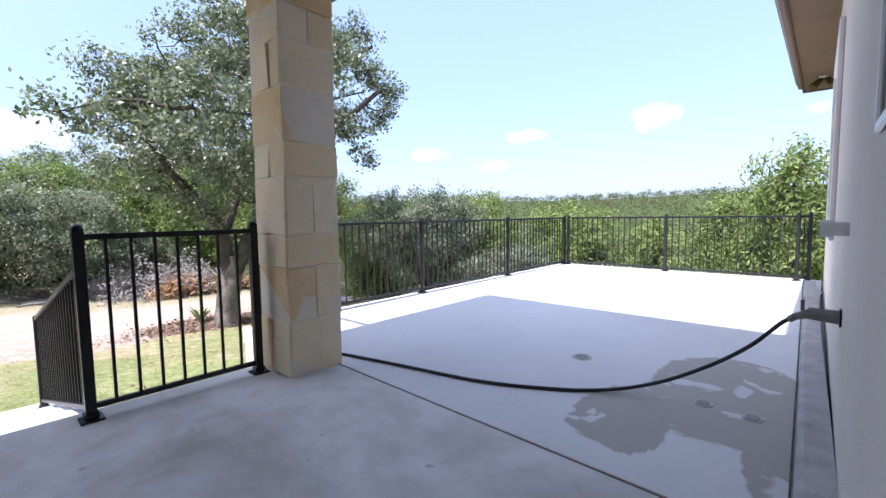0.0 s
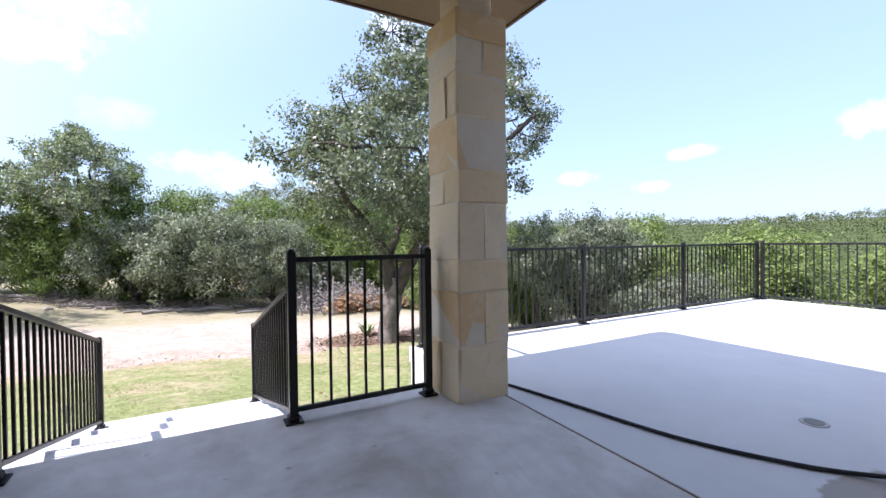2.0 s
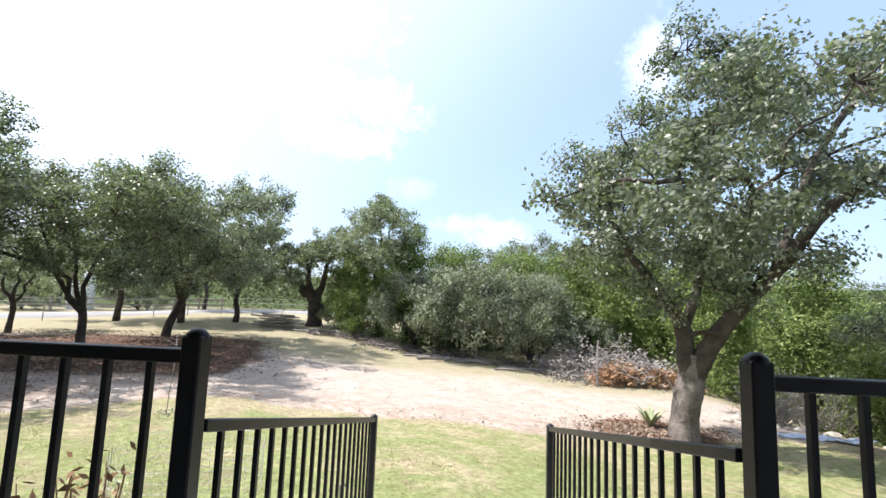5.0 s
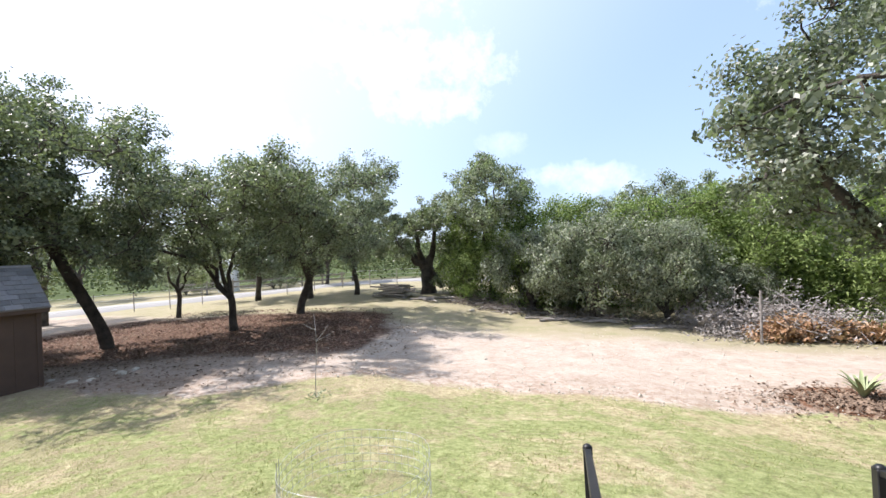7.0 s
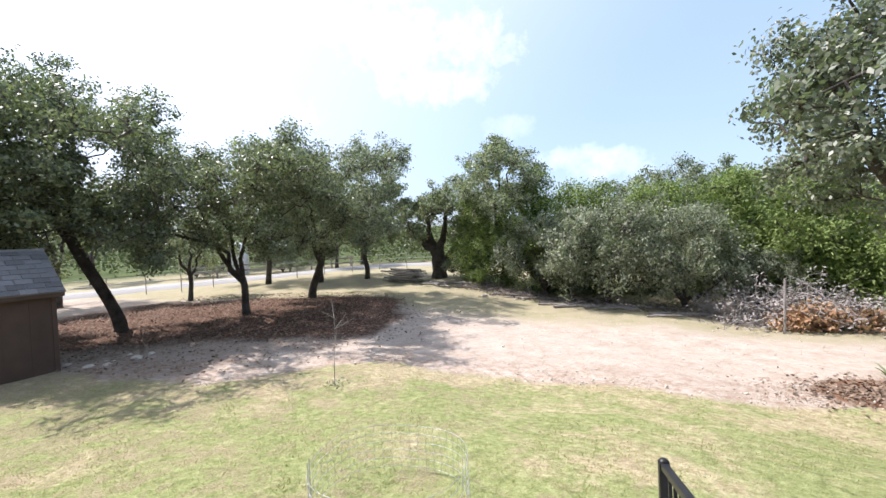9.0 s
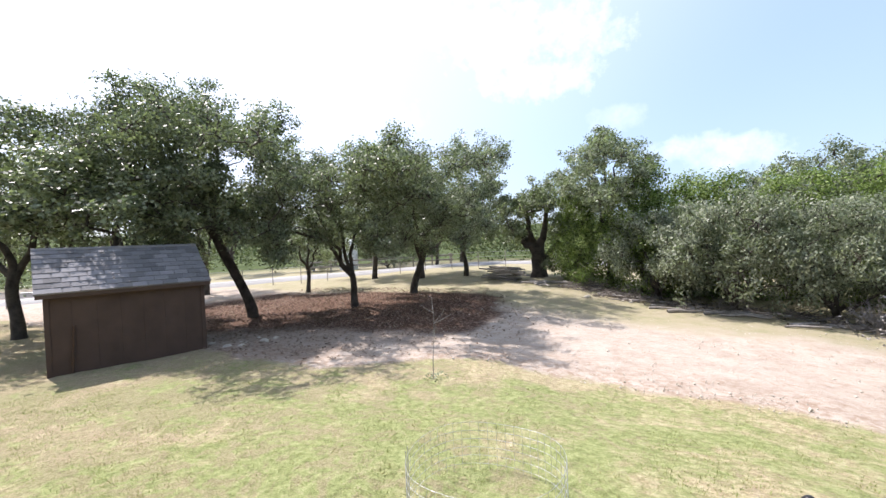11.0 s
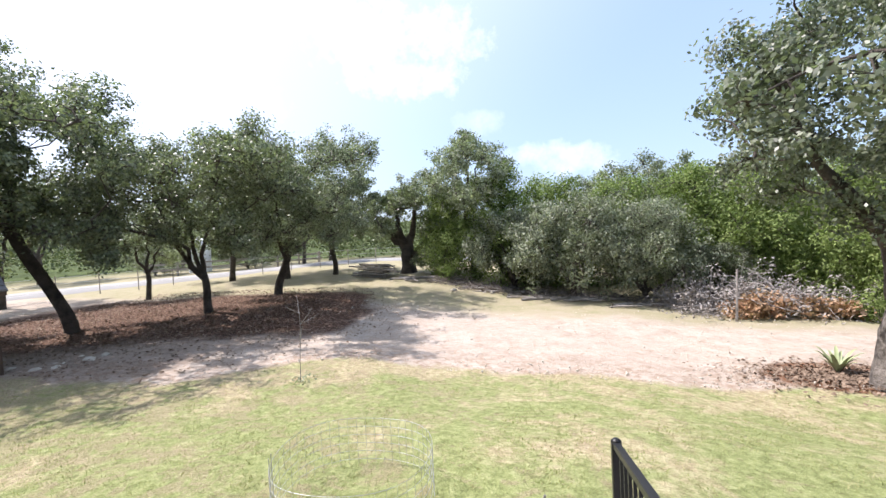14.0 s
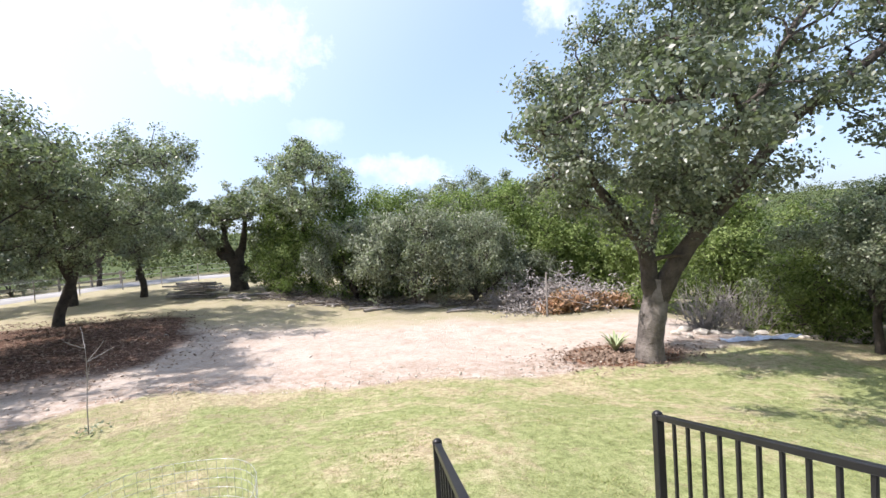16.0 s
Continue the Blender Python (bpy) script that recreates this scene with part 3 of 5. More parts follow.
def make_tree(name, label, seed, trunk, lobes, clusters, per, leaf, spread, leaf_mat, bark_mat, r_trunk, category="tree", up=0.5, flat=0.75, mains=(0, 1, 2), lump=0.42, limb_mat=None, limbs=()):
    """A tree: a trunk polyline, main limbs, boughs to each lobe of the crown, twigs to lumps of foliage, and leaf sprays."""
    rng = np.random.default_rng(seed)
    root = thing(name, (0, 0, 0), label, category)
    trunk = np.asarray(trunk, float)
    limb_mat = limb_mat or bark_mat
    tr = Tubes(14)
    stem = smooth_path(trunk, 4)
    base_r = r_trunk * np.interp(np.linspace(0, 1, len(stem)), [0, 0.12, 0.35, 0.85, 1], [1.5, 1.2, 1.02, 0.94, 0.8])
    base_r *= 1 + 0.02 * rng.normal(size=len(stem))
    tr.add(stem, base_r)
    part("trunk", tr.mesh("trunk", bark_mat), None, root)
    lobes = np.asarray(lobes, float)
    nodes = []
    for pts, r0, r1 in limbs:
        path = smooth_path(pts, 5)
        t = Tubes(9)
        t.add(path, np.linspace(r0, r1, len(path)) * (1 + 0.06 * rng.normal(size=len(path))))
        part("limb", t.mesh("limb", limb_mat), None, root)
        nodes.append(path[3:])
    for k in mains:
        path = bend(rng, trunk[-1] - np.array([0, 0, 0.2]), lobes[k, :3], 9, 0.04)
        path[1:-1, 2] -= 0.1 * np.sin(np.linspace(0, np.pi, 7))
        t = Tubes(8)
        t.add(path, r_trunk * np.linspace(0.72, 0.1, 9))
        part("limb", t.mesh("limb", limb_mat), None, root)
        nodes.append(path[2:])
    net = Tubes(5)
    for k, lb in enumerate(lobes):
        if k in mains:
            continue
        pool = np.concatenate(nodes)
        cost = ((pool - lb[:3]) ** 2).sum(1) + 3.0 * np.maximum(0, pool[:, 2] - lb[2] + 0.2)
        path = bend(rng, pool[np.argmin(cost)], lb[:3], 6, 0.09)
        net.add(path, np.linspace(r_trunk * 0.13 + 0.006, 0.012, 6))
        nodes.append(path[1:])
    pool = np.concatenate(nodes)
    lumps, owner = [], []
    for k, lb in enumerate(lobes):
        for _ in range(int(5 + 7 * lb[3])):
            u = rng.normal(size=3)
            u /= np.linalg.norm(u)
            c = lb[:3] + u * lb[3] * rng.uniform(0.35, 1.08) * np.array([1, 1, 0.85])
            r = lump * lb[3] * rng.uniform(0.55, 1.2)
            lumps.append((*c, max(0.16, r)))
            owner.append(k)
            near = pool[np.argmin(((pool - c) ** 2).sum(1))]
            net.add(bend(rng, near, c, 4, 0.1), np.linspace(0.02, 0.006, 4))
    lumps = np.array(lumps)
    share = lumps[:, 3] ** 2 / (lumps[:, 3] ** 2).sum()
    cs, face = [], []
    for lp, s, k in zip(lumps, share, owner):
        n = max(2, int(clusters * s))
        u = rng.normal(size=(n, 3))
        u /= np.linalg.norm(u, axis=1)[:, None]
        reach = rng.uniform(0.1, 1.0, (n, 1)) ** 0.5 * np.where(rng.random((n, 1)) < 0.16, rng.uniform(1.2, 1.8, (n, 1)), 1.0)
        p = lp[:3] + u * lp[3] * reach * np.array([1, 1, flat])
        cs.append(p)
        out = p - lobes[k, :3]
        out /= np.linalg.norm(out, axis=1)[:, None] + 1e-9
        face.append(0.55 * u + 0.45 * out)
    cs, face = np.concatenate(cs), np.concatenate(face)
    for c in cs[::4]:
        near = lumps[np.argmin(((lumps[:, :3] - c) ** 2).sum(1)), :3]
        net.add(np.stack([near, c]), (0.007, 0.003))
    v, f = leaves(rng, cs, per, spread, *leaf, up=up, flat=flat, facing=face)
    tagged(part("branchwork", net.mesh("branchwork", limb_mat), None, root), kind="stuff")
    part("crown", mesh_np("crown", v, f, leaf_mat), None, root)
    return root


def shaped(x, y, yaw=0.0, s=1.0, sz=None, sink=0.05):
    """Pose on the ground with a turn and a size."""
    return Matrix.LocRotScale((x, y, ground_z(x, y) - sink), Euler((0, 0, radians(yaw))), (s, s, s if sz is None else sz))


# ---- ground ----
LEVELS = np.array([
    (-0.5, 2.6, -0.7), (3, 2.5, -0.95), (-4, 3, -0.85), (-5.1, 6.9, -1.15), (-2.1, 9.1, -1.52), (4.5, 9.4, -1.7), (5.5, 9.5, -1.85),
    (3.8, 10.9, -1.86), (5.5, 16.3, -2.05), (-12.5, 16.9, -1.0), (-11.2, 6.1, -1.1), (-8.6, 24.5, -0.95), (-14.7, 31, -0.7), (9, 2, -1.9),
    (14, 0, -2.8), (0, 16, -1.7), (-22, 14, -1.2), (14, 14, -2.8), (2, 28, -1.8), (-30, 35, -1.0), (-20, 2, -1.1), (25, 5, -5), (25, 25, -4.5), (10, -8, -1.8), (-10, -6, -0.8)])


def ground_z(x, y):
    w = 1 / ((LEVELS[:, 0] - x) ** 2 + (LEVELS[:, 1] - y) ** 2 + 3.0) ** 1.6
    z = float((w * LEVELS[:, 2]).sum() / w.sum())
    r = math.hypot(x, y)
    east = max(0.0, min(1.0, (x + 0.3 * y - 20) / 60))
    dip = -9.0 * east * math.exp(-((r - 110) / 90) ** 2)
    s = max(0.0, min(1.0, (r - 170) / 500))
    return z + dip + 27.0 * s * s * (3 - 2 * s) * (0.88 + 0.08 * math.sin(math.atan2(y, x) * 9 + 0.6))


def build_ground():
    rings = np.concatenate([np.linspace(0.4, 38, 120), np.geomspace(39, 3500, 55)])
    k = 220
    v, f = [(0, -3, ground_z(0, -3))], []
    for r in rings:
        for i in range(k):
            a = 2 * math.pi * i / k
            x, y = r * math.cos(a), -3 + r * math.sin(a)
            z = ground_z(x, y)
            if r < 60:
                z += 0.05 * noise.noise((x * 0.5, y * 0.5, 0)) + 0.02 * noise.noise((x * 2.1, y * 2.1, 3))
            v.append((x, y, z))
    quads = []
    for j in range(len(rings) - 1):
        for i in range(k):
            a, b = 1 + j * k + i, 1 + j * k + (i + 1) % k
            quads.append((a, b, b + k, a + k))
    for i in range(0, k, 2):
        quads.append((0, 1 + i, 1 + (i + 1) % k, 1 + (i + 2) % k))
    ob = new("ground", mesh_np("ground", v, quads, M_GROUND, True))
    tagged(ob, "patchy green lawn, pale bare dirt and brown leaf mulch", "ground", kind="structure")


build_ground()

# ---- porch, patio and house ----
LAND_Y = 0.16           # north edge of the porch slab
PX, PN, PE = 2.43, 1.42, 9.68   # patio: west joint, north edge, east edge


def structure(name, bm, material, label, category):
    return tagged(new(name, finish(name, bm, material)), label, category, kind="structure")


def prism(pts_low, pts_high):
    """A solid roof body between a lower and an upper outline."""
    bm = bmesh.new()
    lo = [bm.verts.new(p) for p in pts_low]
    hi = [bm.verts.new(p) for p in pts_high]
    k = len(lo)
    for i in range(k):
        bm.faces.new((lo[i], lo[(i + 1) % k], hi[(i + 1) % k], hi[i]))
    bm.faces.new(hi)
    bm.faces.new(lo[::-1])
    return bm


J0, J1 = 2.445, 2.325      # joint at the porch's north edge and at the wall


def slab(pts, z0, z1):
    bm = prism([(x, y, z0) for x, y in pts], [(x, y, z1) for x, y in pts])
    bmesh.ops.bevel(bm, geom=[e for e in bm.edges if all(v.co.z > z1 - 0.001 for v in e.verts)], offset=0.006, segments=1, affect="EDGES")
    return bm


structure("floor_porch", slab([(-4.5, -5.5), (1.495, -5.5), (1.495, -3.02), (J1 - 0.008, -3.02), (J0 - 0.008, LAND_Y), (-4.5, LAND_Y)], -0.16, 0.0), M_CONC, "grey stained concrete porch slab under the roof", "floor")
structure("trim_joint", prism([(x, y, -0.1) for x, y in ((J1 - 0.007, -3.02), (J1 + 0.007, -3.02), (J0 + 0.007, LAND_Y), (J0 - 0.007, LAND_Y))], [(x, y, -0.003) for x, y in ((J1 - 0.007, -3.02), (J1 + 0.007, -3.02), (J0 + 0.007, LAND_Y), (J0 - 0.007, LAND_Y))]), mottled("brown_joint_filler", (0.10, 0.07, 0.05), (0.22, 0.16, 0.12), 8, 0.95), "brown fibre strip in the slab joint", "joint")
structure("porch_foundation", boxed(-4.45, PX - 0.01, -5.5, LAND_Y - 0.04, -2.0, -0.162), M_CONC, "grey concrete foundation under the porch", "foundation")
structure("floor_patio", slab([(J1 + 0.008, -3.02), (PE, -3.02), (PE, PN), (PX + 0.01, PN), (PX + 0.01, LAND_Y + 0.001), (J0 + 0.008, LAND_Y)], -0.16, 0.0), M_PATIO, "pale concrete patio slab with a wet patch", "floor")
structure("patio_foundation", boxed(PX + 0.01, PE - 0.04, -3.3, PN - 0.04, -3.2, -0.162), M_PATIO, "pale concrete side wall below the patio", "foundation")


def build_curb():
    bm = bmesh.new()
    n = 60
    rows = []
    for i in range(n + 1):
        x = 1.5 + (9.3 - 1.5) * i / n
        w = 0.012 * noise.noise((x * 3, 1, 0)) + 0.006 * noise.noise((x * 13, 5, 0))
        h = 0.035 + 0.006 * noise.noise((x * 4, 9, 0))
        rows.append([bm.verts.new(c) for c in ((x, -2.985 + w, -0.02), (x, -2.99 + w, h * 0.7), (x, -3.015 + w, h), (x, -3.12, h))])
    for a, b in zip(rows, rows[1:]):
        for j in range(3):
            bm.faces.new((a[j], a[j + 1], b[j + 1], b[j]))
    structure("curb", bm, mottled("rough_curb_concrete", (0.30, 0.28, 0.27), (0.52, 0.505, 0.50), 7, 0.92, 55, 0.8, 0.012), "rough grey concrete lip along the house wall", "curb")


build_curb()
structure("trim_curb_joint", boxed(1.5, 9.3, -2.982, -2.972, -0.1, 0.003), mottled("dark_joint_dirt", (0.05, 0.04, 0.035), (0.14, 0.12, 0.10), 9, 0.95), "dark dirty joint between patio and curb", "joint")


def build_house():
    # wing beside the patio, with two real window openings in its north wall
    y0, y1, zt = -3.32, -3.12, 3.25
    wins = ((1.58, 1.96, 1.32, 2.5), (5.2, 6.6, 1.0, 2.45))
    bm = bmesh.new()
    xs = [1.5, wins[0][0], wins[0][1], wins[1][0], wins[1][1], 9.3]
    for i, (a, b) in enumerate(zip(xs, xs[1:])):
        if i in (1, 3):
            w = wins[0] if i == 1 else wins[1]
            box(bm, a, b, y0, y1, -2.0, w[2])
            box(bm, a, b, y0, y1, w[3], zt)
        else:
            box(bm, a, b, y0, y1, -2.0, zt)
    structure("wall_north", bm, M_STUCCO, "smooth beige stucco house wall beside the patio", "wall")
    structure("wall_wing_east", boxed(9.1, 9.3, -9, -3.325, -3.5, 3.25), M_STUCCO, "beige stucco house end wall", "wall")
    structure("wall_wing_west", boxed(1.5, 1.7, -5.5, -3.325, -1.0, 3.33), M_STUCCO, "beige stucco wall at the porch side", "wall")
    structure("wall_porch_back", boxed(-4.5, 1.495, -5.7, -5.5, -1.0, 3.33), M_STUCCO, "beige stucco wall at the back of the porch", "wall")
    structure("wall_porch_west", boxed(-4.7, -4.505, -9, -0.6, -1.6, 3.33), M_STUCCO, "beige stucco wall closing the porch", "wall")
    structure("wall_house_back", boxed(-4.5, 9.1, -9.2, -9.0, -2.5, 3.33), M_STUCCO, "beige stucco rear house wall", "wall")
    for k, (a, b, c, d) in enumerate(wins):
        w = thing("window_%d" % (k + 1), ((a + b) / 2, -3.2, c), "white vinyl framed window in a stucco surround", "window", kind="structure")
        hw, h = (b - a) / 2, d - c
        bm = bmesh.new()
        for q in ((-hw, -hw + 0.05, 0, h), (hw - 0.05, hw, 0, h), (-hw + 0.05, hw - 0.05, 0, 0.05), (-hw + 0.05, hw - 0.05, h - 0.05, h), (-hw + 0.05, hw - 0.05, h * 0.5 - 0.02, h * 0.5 + 0.02)):
            box(bm, q[0], q[1], -0.03, 0.055, q[2], q[3], bevel=0.004)
        part("window_frame", bm, M_WHITE, w)
        part("pane", boxed(-hw + 0.05, hw - 0.05, 0.0, 0.012, 0.05, h * 0.5 - 0.02), M_GLASS, w)
        part("pane", boxed(-hw + 0.05, hw - 0.05, 0.012, 0.024, h * 0.5 + 0.02, h - 0.05), M_GLASS, w)
        bm = bmesh.new()
        e, o = (0.03, 0.012) if k == 0 else (0.12, 0.035)
        for q in ((-hw - e, -hw, -e, h + e), (hw, hw + e, -e, h + e), (-hw, hw, -e, 0), (-hw, hw, h, h + e)):
            box(bm, q[0], q[1], 0.0805, 0.08 + o, q[2], q[3], bevel=0.006)
        part("window_surround", bm, M_WHITE if k == 0 else M_TRIM, w)


build_house()

EZ = 3.15                  # underside of the eaves
PEY, PEX = 0.73, 3.04     # porch eave lines
WEY, WEX = -2.645, 10.4    # wing eave lines


def build_roofs():
    z0, z1 = EZ + 0.19, EZ + 1.7
    structure("roof_porch", prism([(-8, -9.6, z0), (PEX, -9.6, z0), (PEX, PEY, z0), (-8, PEY, z0)], [(-6, -5, z1), (-1, -5, z1), (-1, -4, z1), (-6, -4, z1)]), M_SHINGLE, "grey shingle roof over the porch", "roof")
    structure("roof_wing", prism([(PEX + 0.004, -9.6, z0), (WEX, -9.6, z0), (WEX, WEY, z0), (PEX + 0.004, WEY, z0)], [(3.2, -6.3, z1), (6.4, -6.3, z1), (6.4, -6.1, z1), (3.2, -6.1, z1)]), M_SHINGLE, "grey shingle roof over the house wing", "roof")
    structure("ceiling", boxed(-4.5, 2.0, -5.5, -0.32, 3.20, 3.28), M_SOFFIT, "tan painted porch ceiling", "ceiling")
    bm = bmesh.new()
    box(bm, -8, PEX - 0.03, 0.03, PEY - 0.03, EZ, EZ + 0.03)
    box(bm, 2.42, PEX - 0.03, WEY + 0.02, 0.028, EZ, EZ + 0.03)
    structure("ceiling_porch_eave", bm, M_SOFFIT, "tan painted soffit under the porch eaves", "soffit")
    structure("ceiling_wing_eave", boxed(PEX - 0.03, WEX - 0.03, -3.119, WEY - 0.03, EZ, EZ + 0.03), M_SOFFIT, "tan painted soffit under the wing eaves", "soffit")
    bm = bmesh.new()
    box(bm, -8, PEX, PEY - 0.029, PEY, EZ - 0.02, EZ + 0.19, bevel=0.004)
    box(bm, PEX - 0.029, PEX, WEY + 0.001, PEY - 0.03, EZ - 0.02, EZ + 0.19, bevel=0.004)
    structure("trim_porch_fascia", bm, M_FASCIA, "dark brown fascia board round the porch eaves", "fascia")
    bm = bmesh.new()
    box(bm, PEX + 0.001, WEX, WEY - 0.029, WEY, EZ - 0.02, EZ + 0.19, bevel=0.004)
    box(bm, WEX - 0.029, WEX, -9.0, WEY - 0.03, EZ - 0.02, EZ + 0.19, bevel=0.004)
    structure("trim_wing_fascia", bm, M_FASCIA, "dark brown fascia board along the wing eaves", "fascia")
    g = thing("rain_gutter", (PEX + 0.06, WEY + 0.002, EZ + 0.05), "pinkish brown metal gutter along the wing eave", "gutter")
    bm = bmesh.new()
    prof = [(0.0, 0.0), (0.055, 0.0), (0.075, 0.05), (0.075, 0.07), (0.095, 0.085), (0.095, 0.13), (0.0, 0.13)]
    ends = []
    for x in (0, WEX - PEX - 0.08):
        ends.append([bm.verts.new((x, p[0], p[1])) for p in prof])
    for i in range(len(prof)):
        j = (i + 1) % len(prof)
        bm.faces.new((ends[0][i], ends[0][j], ends[1][j], ends[1][i]))
    bm.faces.new(ends[0][::-1])
    bm.faces.new(ends[1])
    part("trough", bm, mottled("gutter_paint", (0.20, 0.14, 0.12), (0.27, 0.20, 0.17), 3, 0.5, 40, 0.05), g)
    bm = bmesh.new()
    box(bm, -8, 2.40, -0.26, 0.02, EZ - 0.08, EZ + 0.18, bevel=0.006)
    box(bm, 2.10, 2.40, -3.3, -0.262, EZ - 0.08, EZ + 0.18, bevel=0.006)
    structure("trim_beam", bm, M_BEAM, "dark stained porch beam on the columns", "beam")


build_roofs()


def build_steps():
    st = thing("steps", (0.29, LAND_Y, -0.65), "pale sunlit concrete steps down to the lawn", "steps")
    rise, run, n = 0.1625, 0.6, 4
    for i in range(n):
        z = -rise * (i + 1)
        y0, y1 = run * i, run * (i + 1) + (0.06 if i == n - 1 else 0.0)
        lo = -0.35
        bm = boxed(-0.86, 0.86, y0 + 0.001, y1, lo - 0.4, z + 0.65, bevel=0.012)
        part("step", bm, M_PATIO, st)


build_steps()


# ---- stone columns ----
def stone_block(rng, sx, sy, sz):
    bm = bmesh.new()
    bmesh.ops.create_cube(bm, size=1, matrix=Matrix.Diagonal((sx, sy, sz, 1)))
    bmesh.ops.bevel(bm, geom=list(bm.edges), offset=min(0.009, sz * 0.08), segments=1, affect="EDGES")
    for v in bm.verts:
        v.co += Vector(rng.normal(size=3) * np.array([0.005, 0.005, 0.002]))
    return bm


def build_column(x0, y0, seed, label):
    """A square pillar of limestone blocks, courses split alternately, on a mortar core."""
    rng = np.random.default_rng(seed)
    w = 0.42
    col = thing("stone_column", (x0 + w / 2, y0 + w / 2, 0), label, "column", "porch columns")
    part("mortar_core", boxed(-w / 2 + 0.004, w / 2 - 0.004, -w / 2 + 0.004, w / 2 - 0.004, 0, 2.74), M_MORTAR, col)
    part("upper_post", boxed(-0.14, 0.14, -0.14, 0.14, 2.742, EZ - 0.081, bevel=0.01), M_STONE, col, "narrow cut stone post head")
    z, i = 0.0, 0
    while z < 2.7:
        h = min(rng.uniform(0.22, 0.44), 2.74 - z)
        if 2.74 - z - h < 0.14:
            h = 2.74 - z
        g = 0.003
        split = rng.uniform(0.3, 0.7)
        halves = [(0, split), (split, 1)] if rng.random() < 0.6 else [(0, 1)]
        for a, b in halves:
            sub = [(0, 1)] if rng.random() < 0.85 or h < 0.3 else [(0, rng.uniform(0.35, 0.65))]
            if sub[0][1] < 1:
                sub.append((sub[0][1], 1))
            for c, d in sub:
                lx, hx = -w / 2 + w * a + (g / 2 if a else 0), -w / 2 + w * b - (g / 2 if b < 1 else 0)
                lz, hz = z + h * c + g / 2, z + h * d - g / 2
                out = rng.uniform(-0.002, 0.007)
                sx, sy = hx - lx + (out if a == 0 else 0) + (out if b == 1 else 0), w + 2 * out
                cx = (lx + hx) / 2 + (-(out / 2) if a == 0 else 0) + (out / 2 if b == 1 else 0)
                bm = stone_block(rng, sx, sy, hz - lz) if i % 2 else stone_block(rng, sy, sx, hz - lz)
                s = part("stone", bm, M_STONE, col)
                s.location = (cx, 0, (lz + hz) / 2) if i % 2 else (0, cx, (lz + hz) / 2)
        z += h
        i += 1
    return col


build_column(2.03, -0.315, 5, "tan limestone block porch column beside the railing")
build_column(-1.90, -0.315, 11, "cream limestone block porch column with rough edges")
# plain black bracket with a cap, no lamp on it
ln = thing("wall_lantern", (-1.6, 0.13, 2.26), "small black bracket on the stone column", "bracket")
part("bracket_arm", rod(bmesh.new(), (0, 0, 0), (0.0, 0.09, 0.03), 0.012), M_BLACK, ln)
part("bracket_cap", boxed(-0.02, 0.07, 0.06, 0.13, 0.0, 0.045, bevel=0.01), M_BLACK, ln)


# ---- railings ----
POST, BAL = 0.052, 0.016


def railing(label, ends, heights, posts, clear=0.06, top=1.045, post_top=1.10, spacing=0.113, shoe=True, name="metal_railing", drop=0.0, cat="railing"):
    """A straight railing run between two plan points, whose feet stand at the heights given; posts at parameters along it."""
    (ax, ay), (bx, by) = ends
    L = math.hypot(bx - ax, by - ay)
    yaw = math.degrees(math.atan2(by - ay, bx - ax))
    r = thing(name, (ax, ay, heights[0]), label, cat, "black metal railings", yaw)
    dz = heights[1] - heights[0]
    pm = finish("post", boxed(-POST / 2, POST / 2, -POST / 2, POST / 2, 0, post_top - 0.02 - drop, bevel=0.004), M_BLACK)
    cm = bmesh.new()
    bmesh.ops.create_uvsphere(cm, u_segments=12, v_segments=6, radius=0.5, matrix=Matrix.Translation((0, 0, post_top - 0.025 - drop)) @ Matrix.Diagonal((POST * 1.12, POST * 1.12, 0.05, 1)))
    cm = finish("post_cap", cm, M_BLACK, True)
    sm = bmesh.new()
    box(sm, -0.055, 0.055, -0.055, 0.055, 0.0, 0.012)
    box(sm, -0.036, 0.036, -0.036, 0.036, 0.012, 0.05, bevel=0.01)
    sm = finish("post_shoe", sm, M_BLACK)
    for u in posts:
        p = part("post", pm, None, r)
        p.location = (u * L, 0, dz * u)
        c = part("post_cap", cm, None, p)
        if shoe:
            part("post_shoe", sm, None, p)
    def rail(nm, z, h, w):
        bm = boxed(0, 1, -w / 2, w / 2, -h / 2, h / 2)
        for v in bm.verts:
            v.co.z += z + dz * v.co.x
            v.co.x *= L
        bmesh.ops.bevel(bm, geom=list(bm.edges), offset=0.003, segments=1, affect="EDGES")
        part(nm, bm, M_BLACK, r)
    rail("top_rail", top - 0.016, 0.034, 0.038)
    rail("bottom_rail", clear + 0.016, 0.03, 0.034)
    bmesh_b = finish("baluster", boxed(-BAL / 2, BAL / 2, -BAL / 2, BAL / 2, clear + 0.03, top - 0.03), M_BLACK)
    ps = sorted(posts)
    for a, b in zip(ps, ps[1:]):
        span = (b - a) * L
        k = max(1, round(span / spacing) - 1)
        for i in range(k):
            u = a + (b - a) * (i + 1) / (k + 1)
            o = part("baluster", bmesh_b, None, r)
            o.location = (u * L, 0, dz * u)
    return r


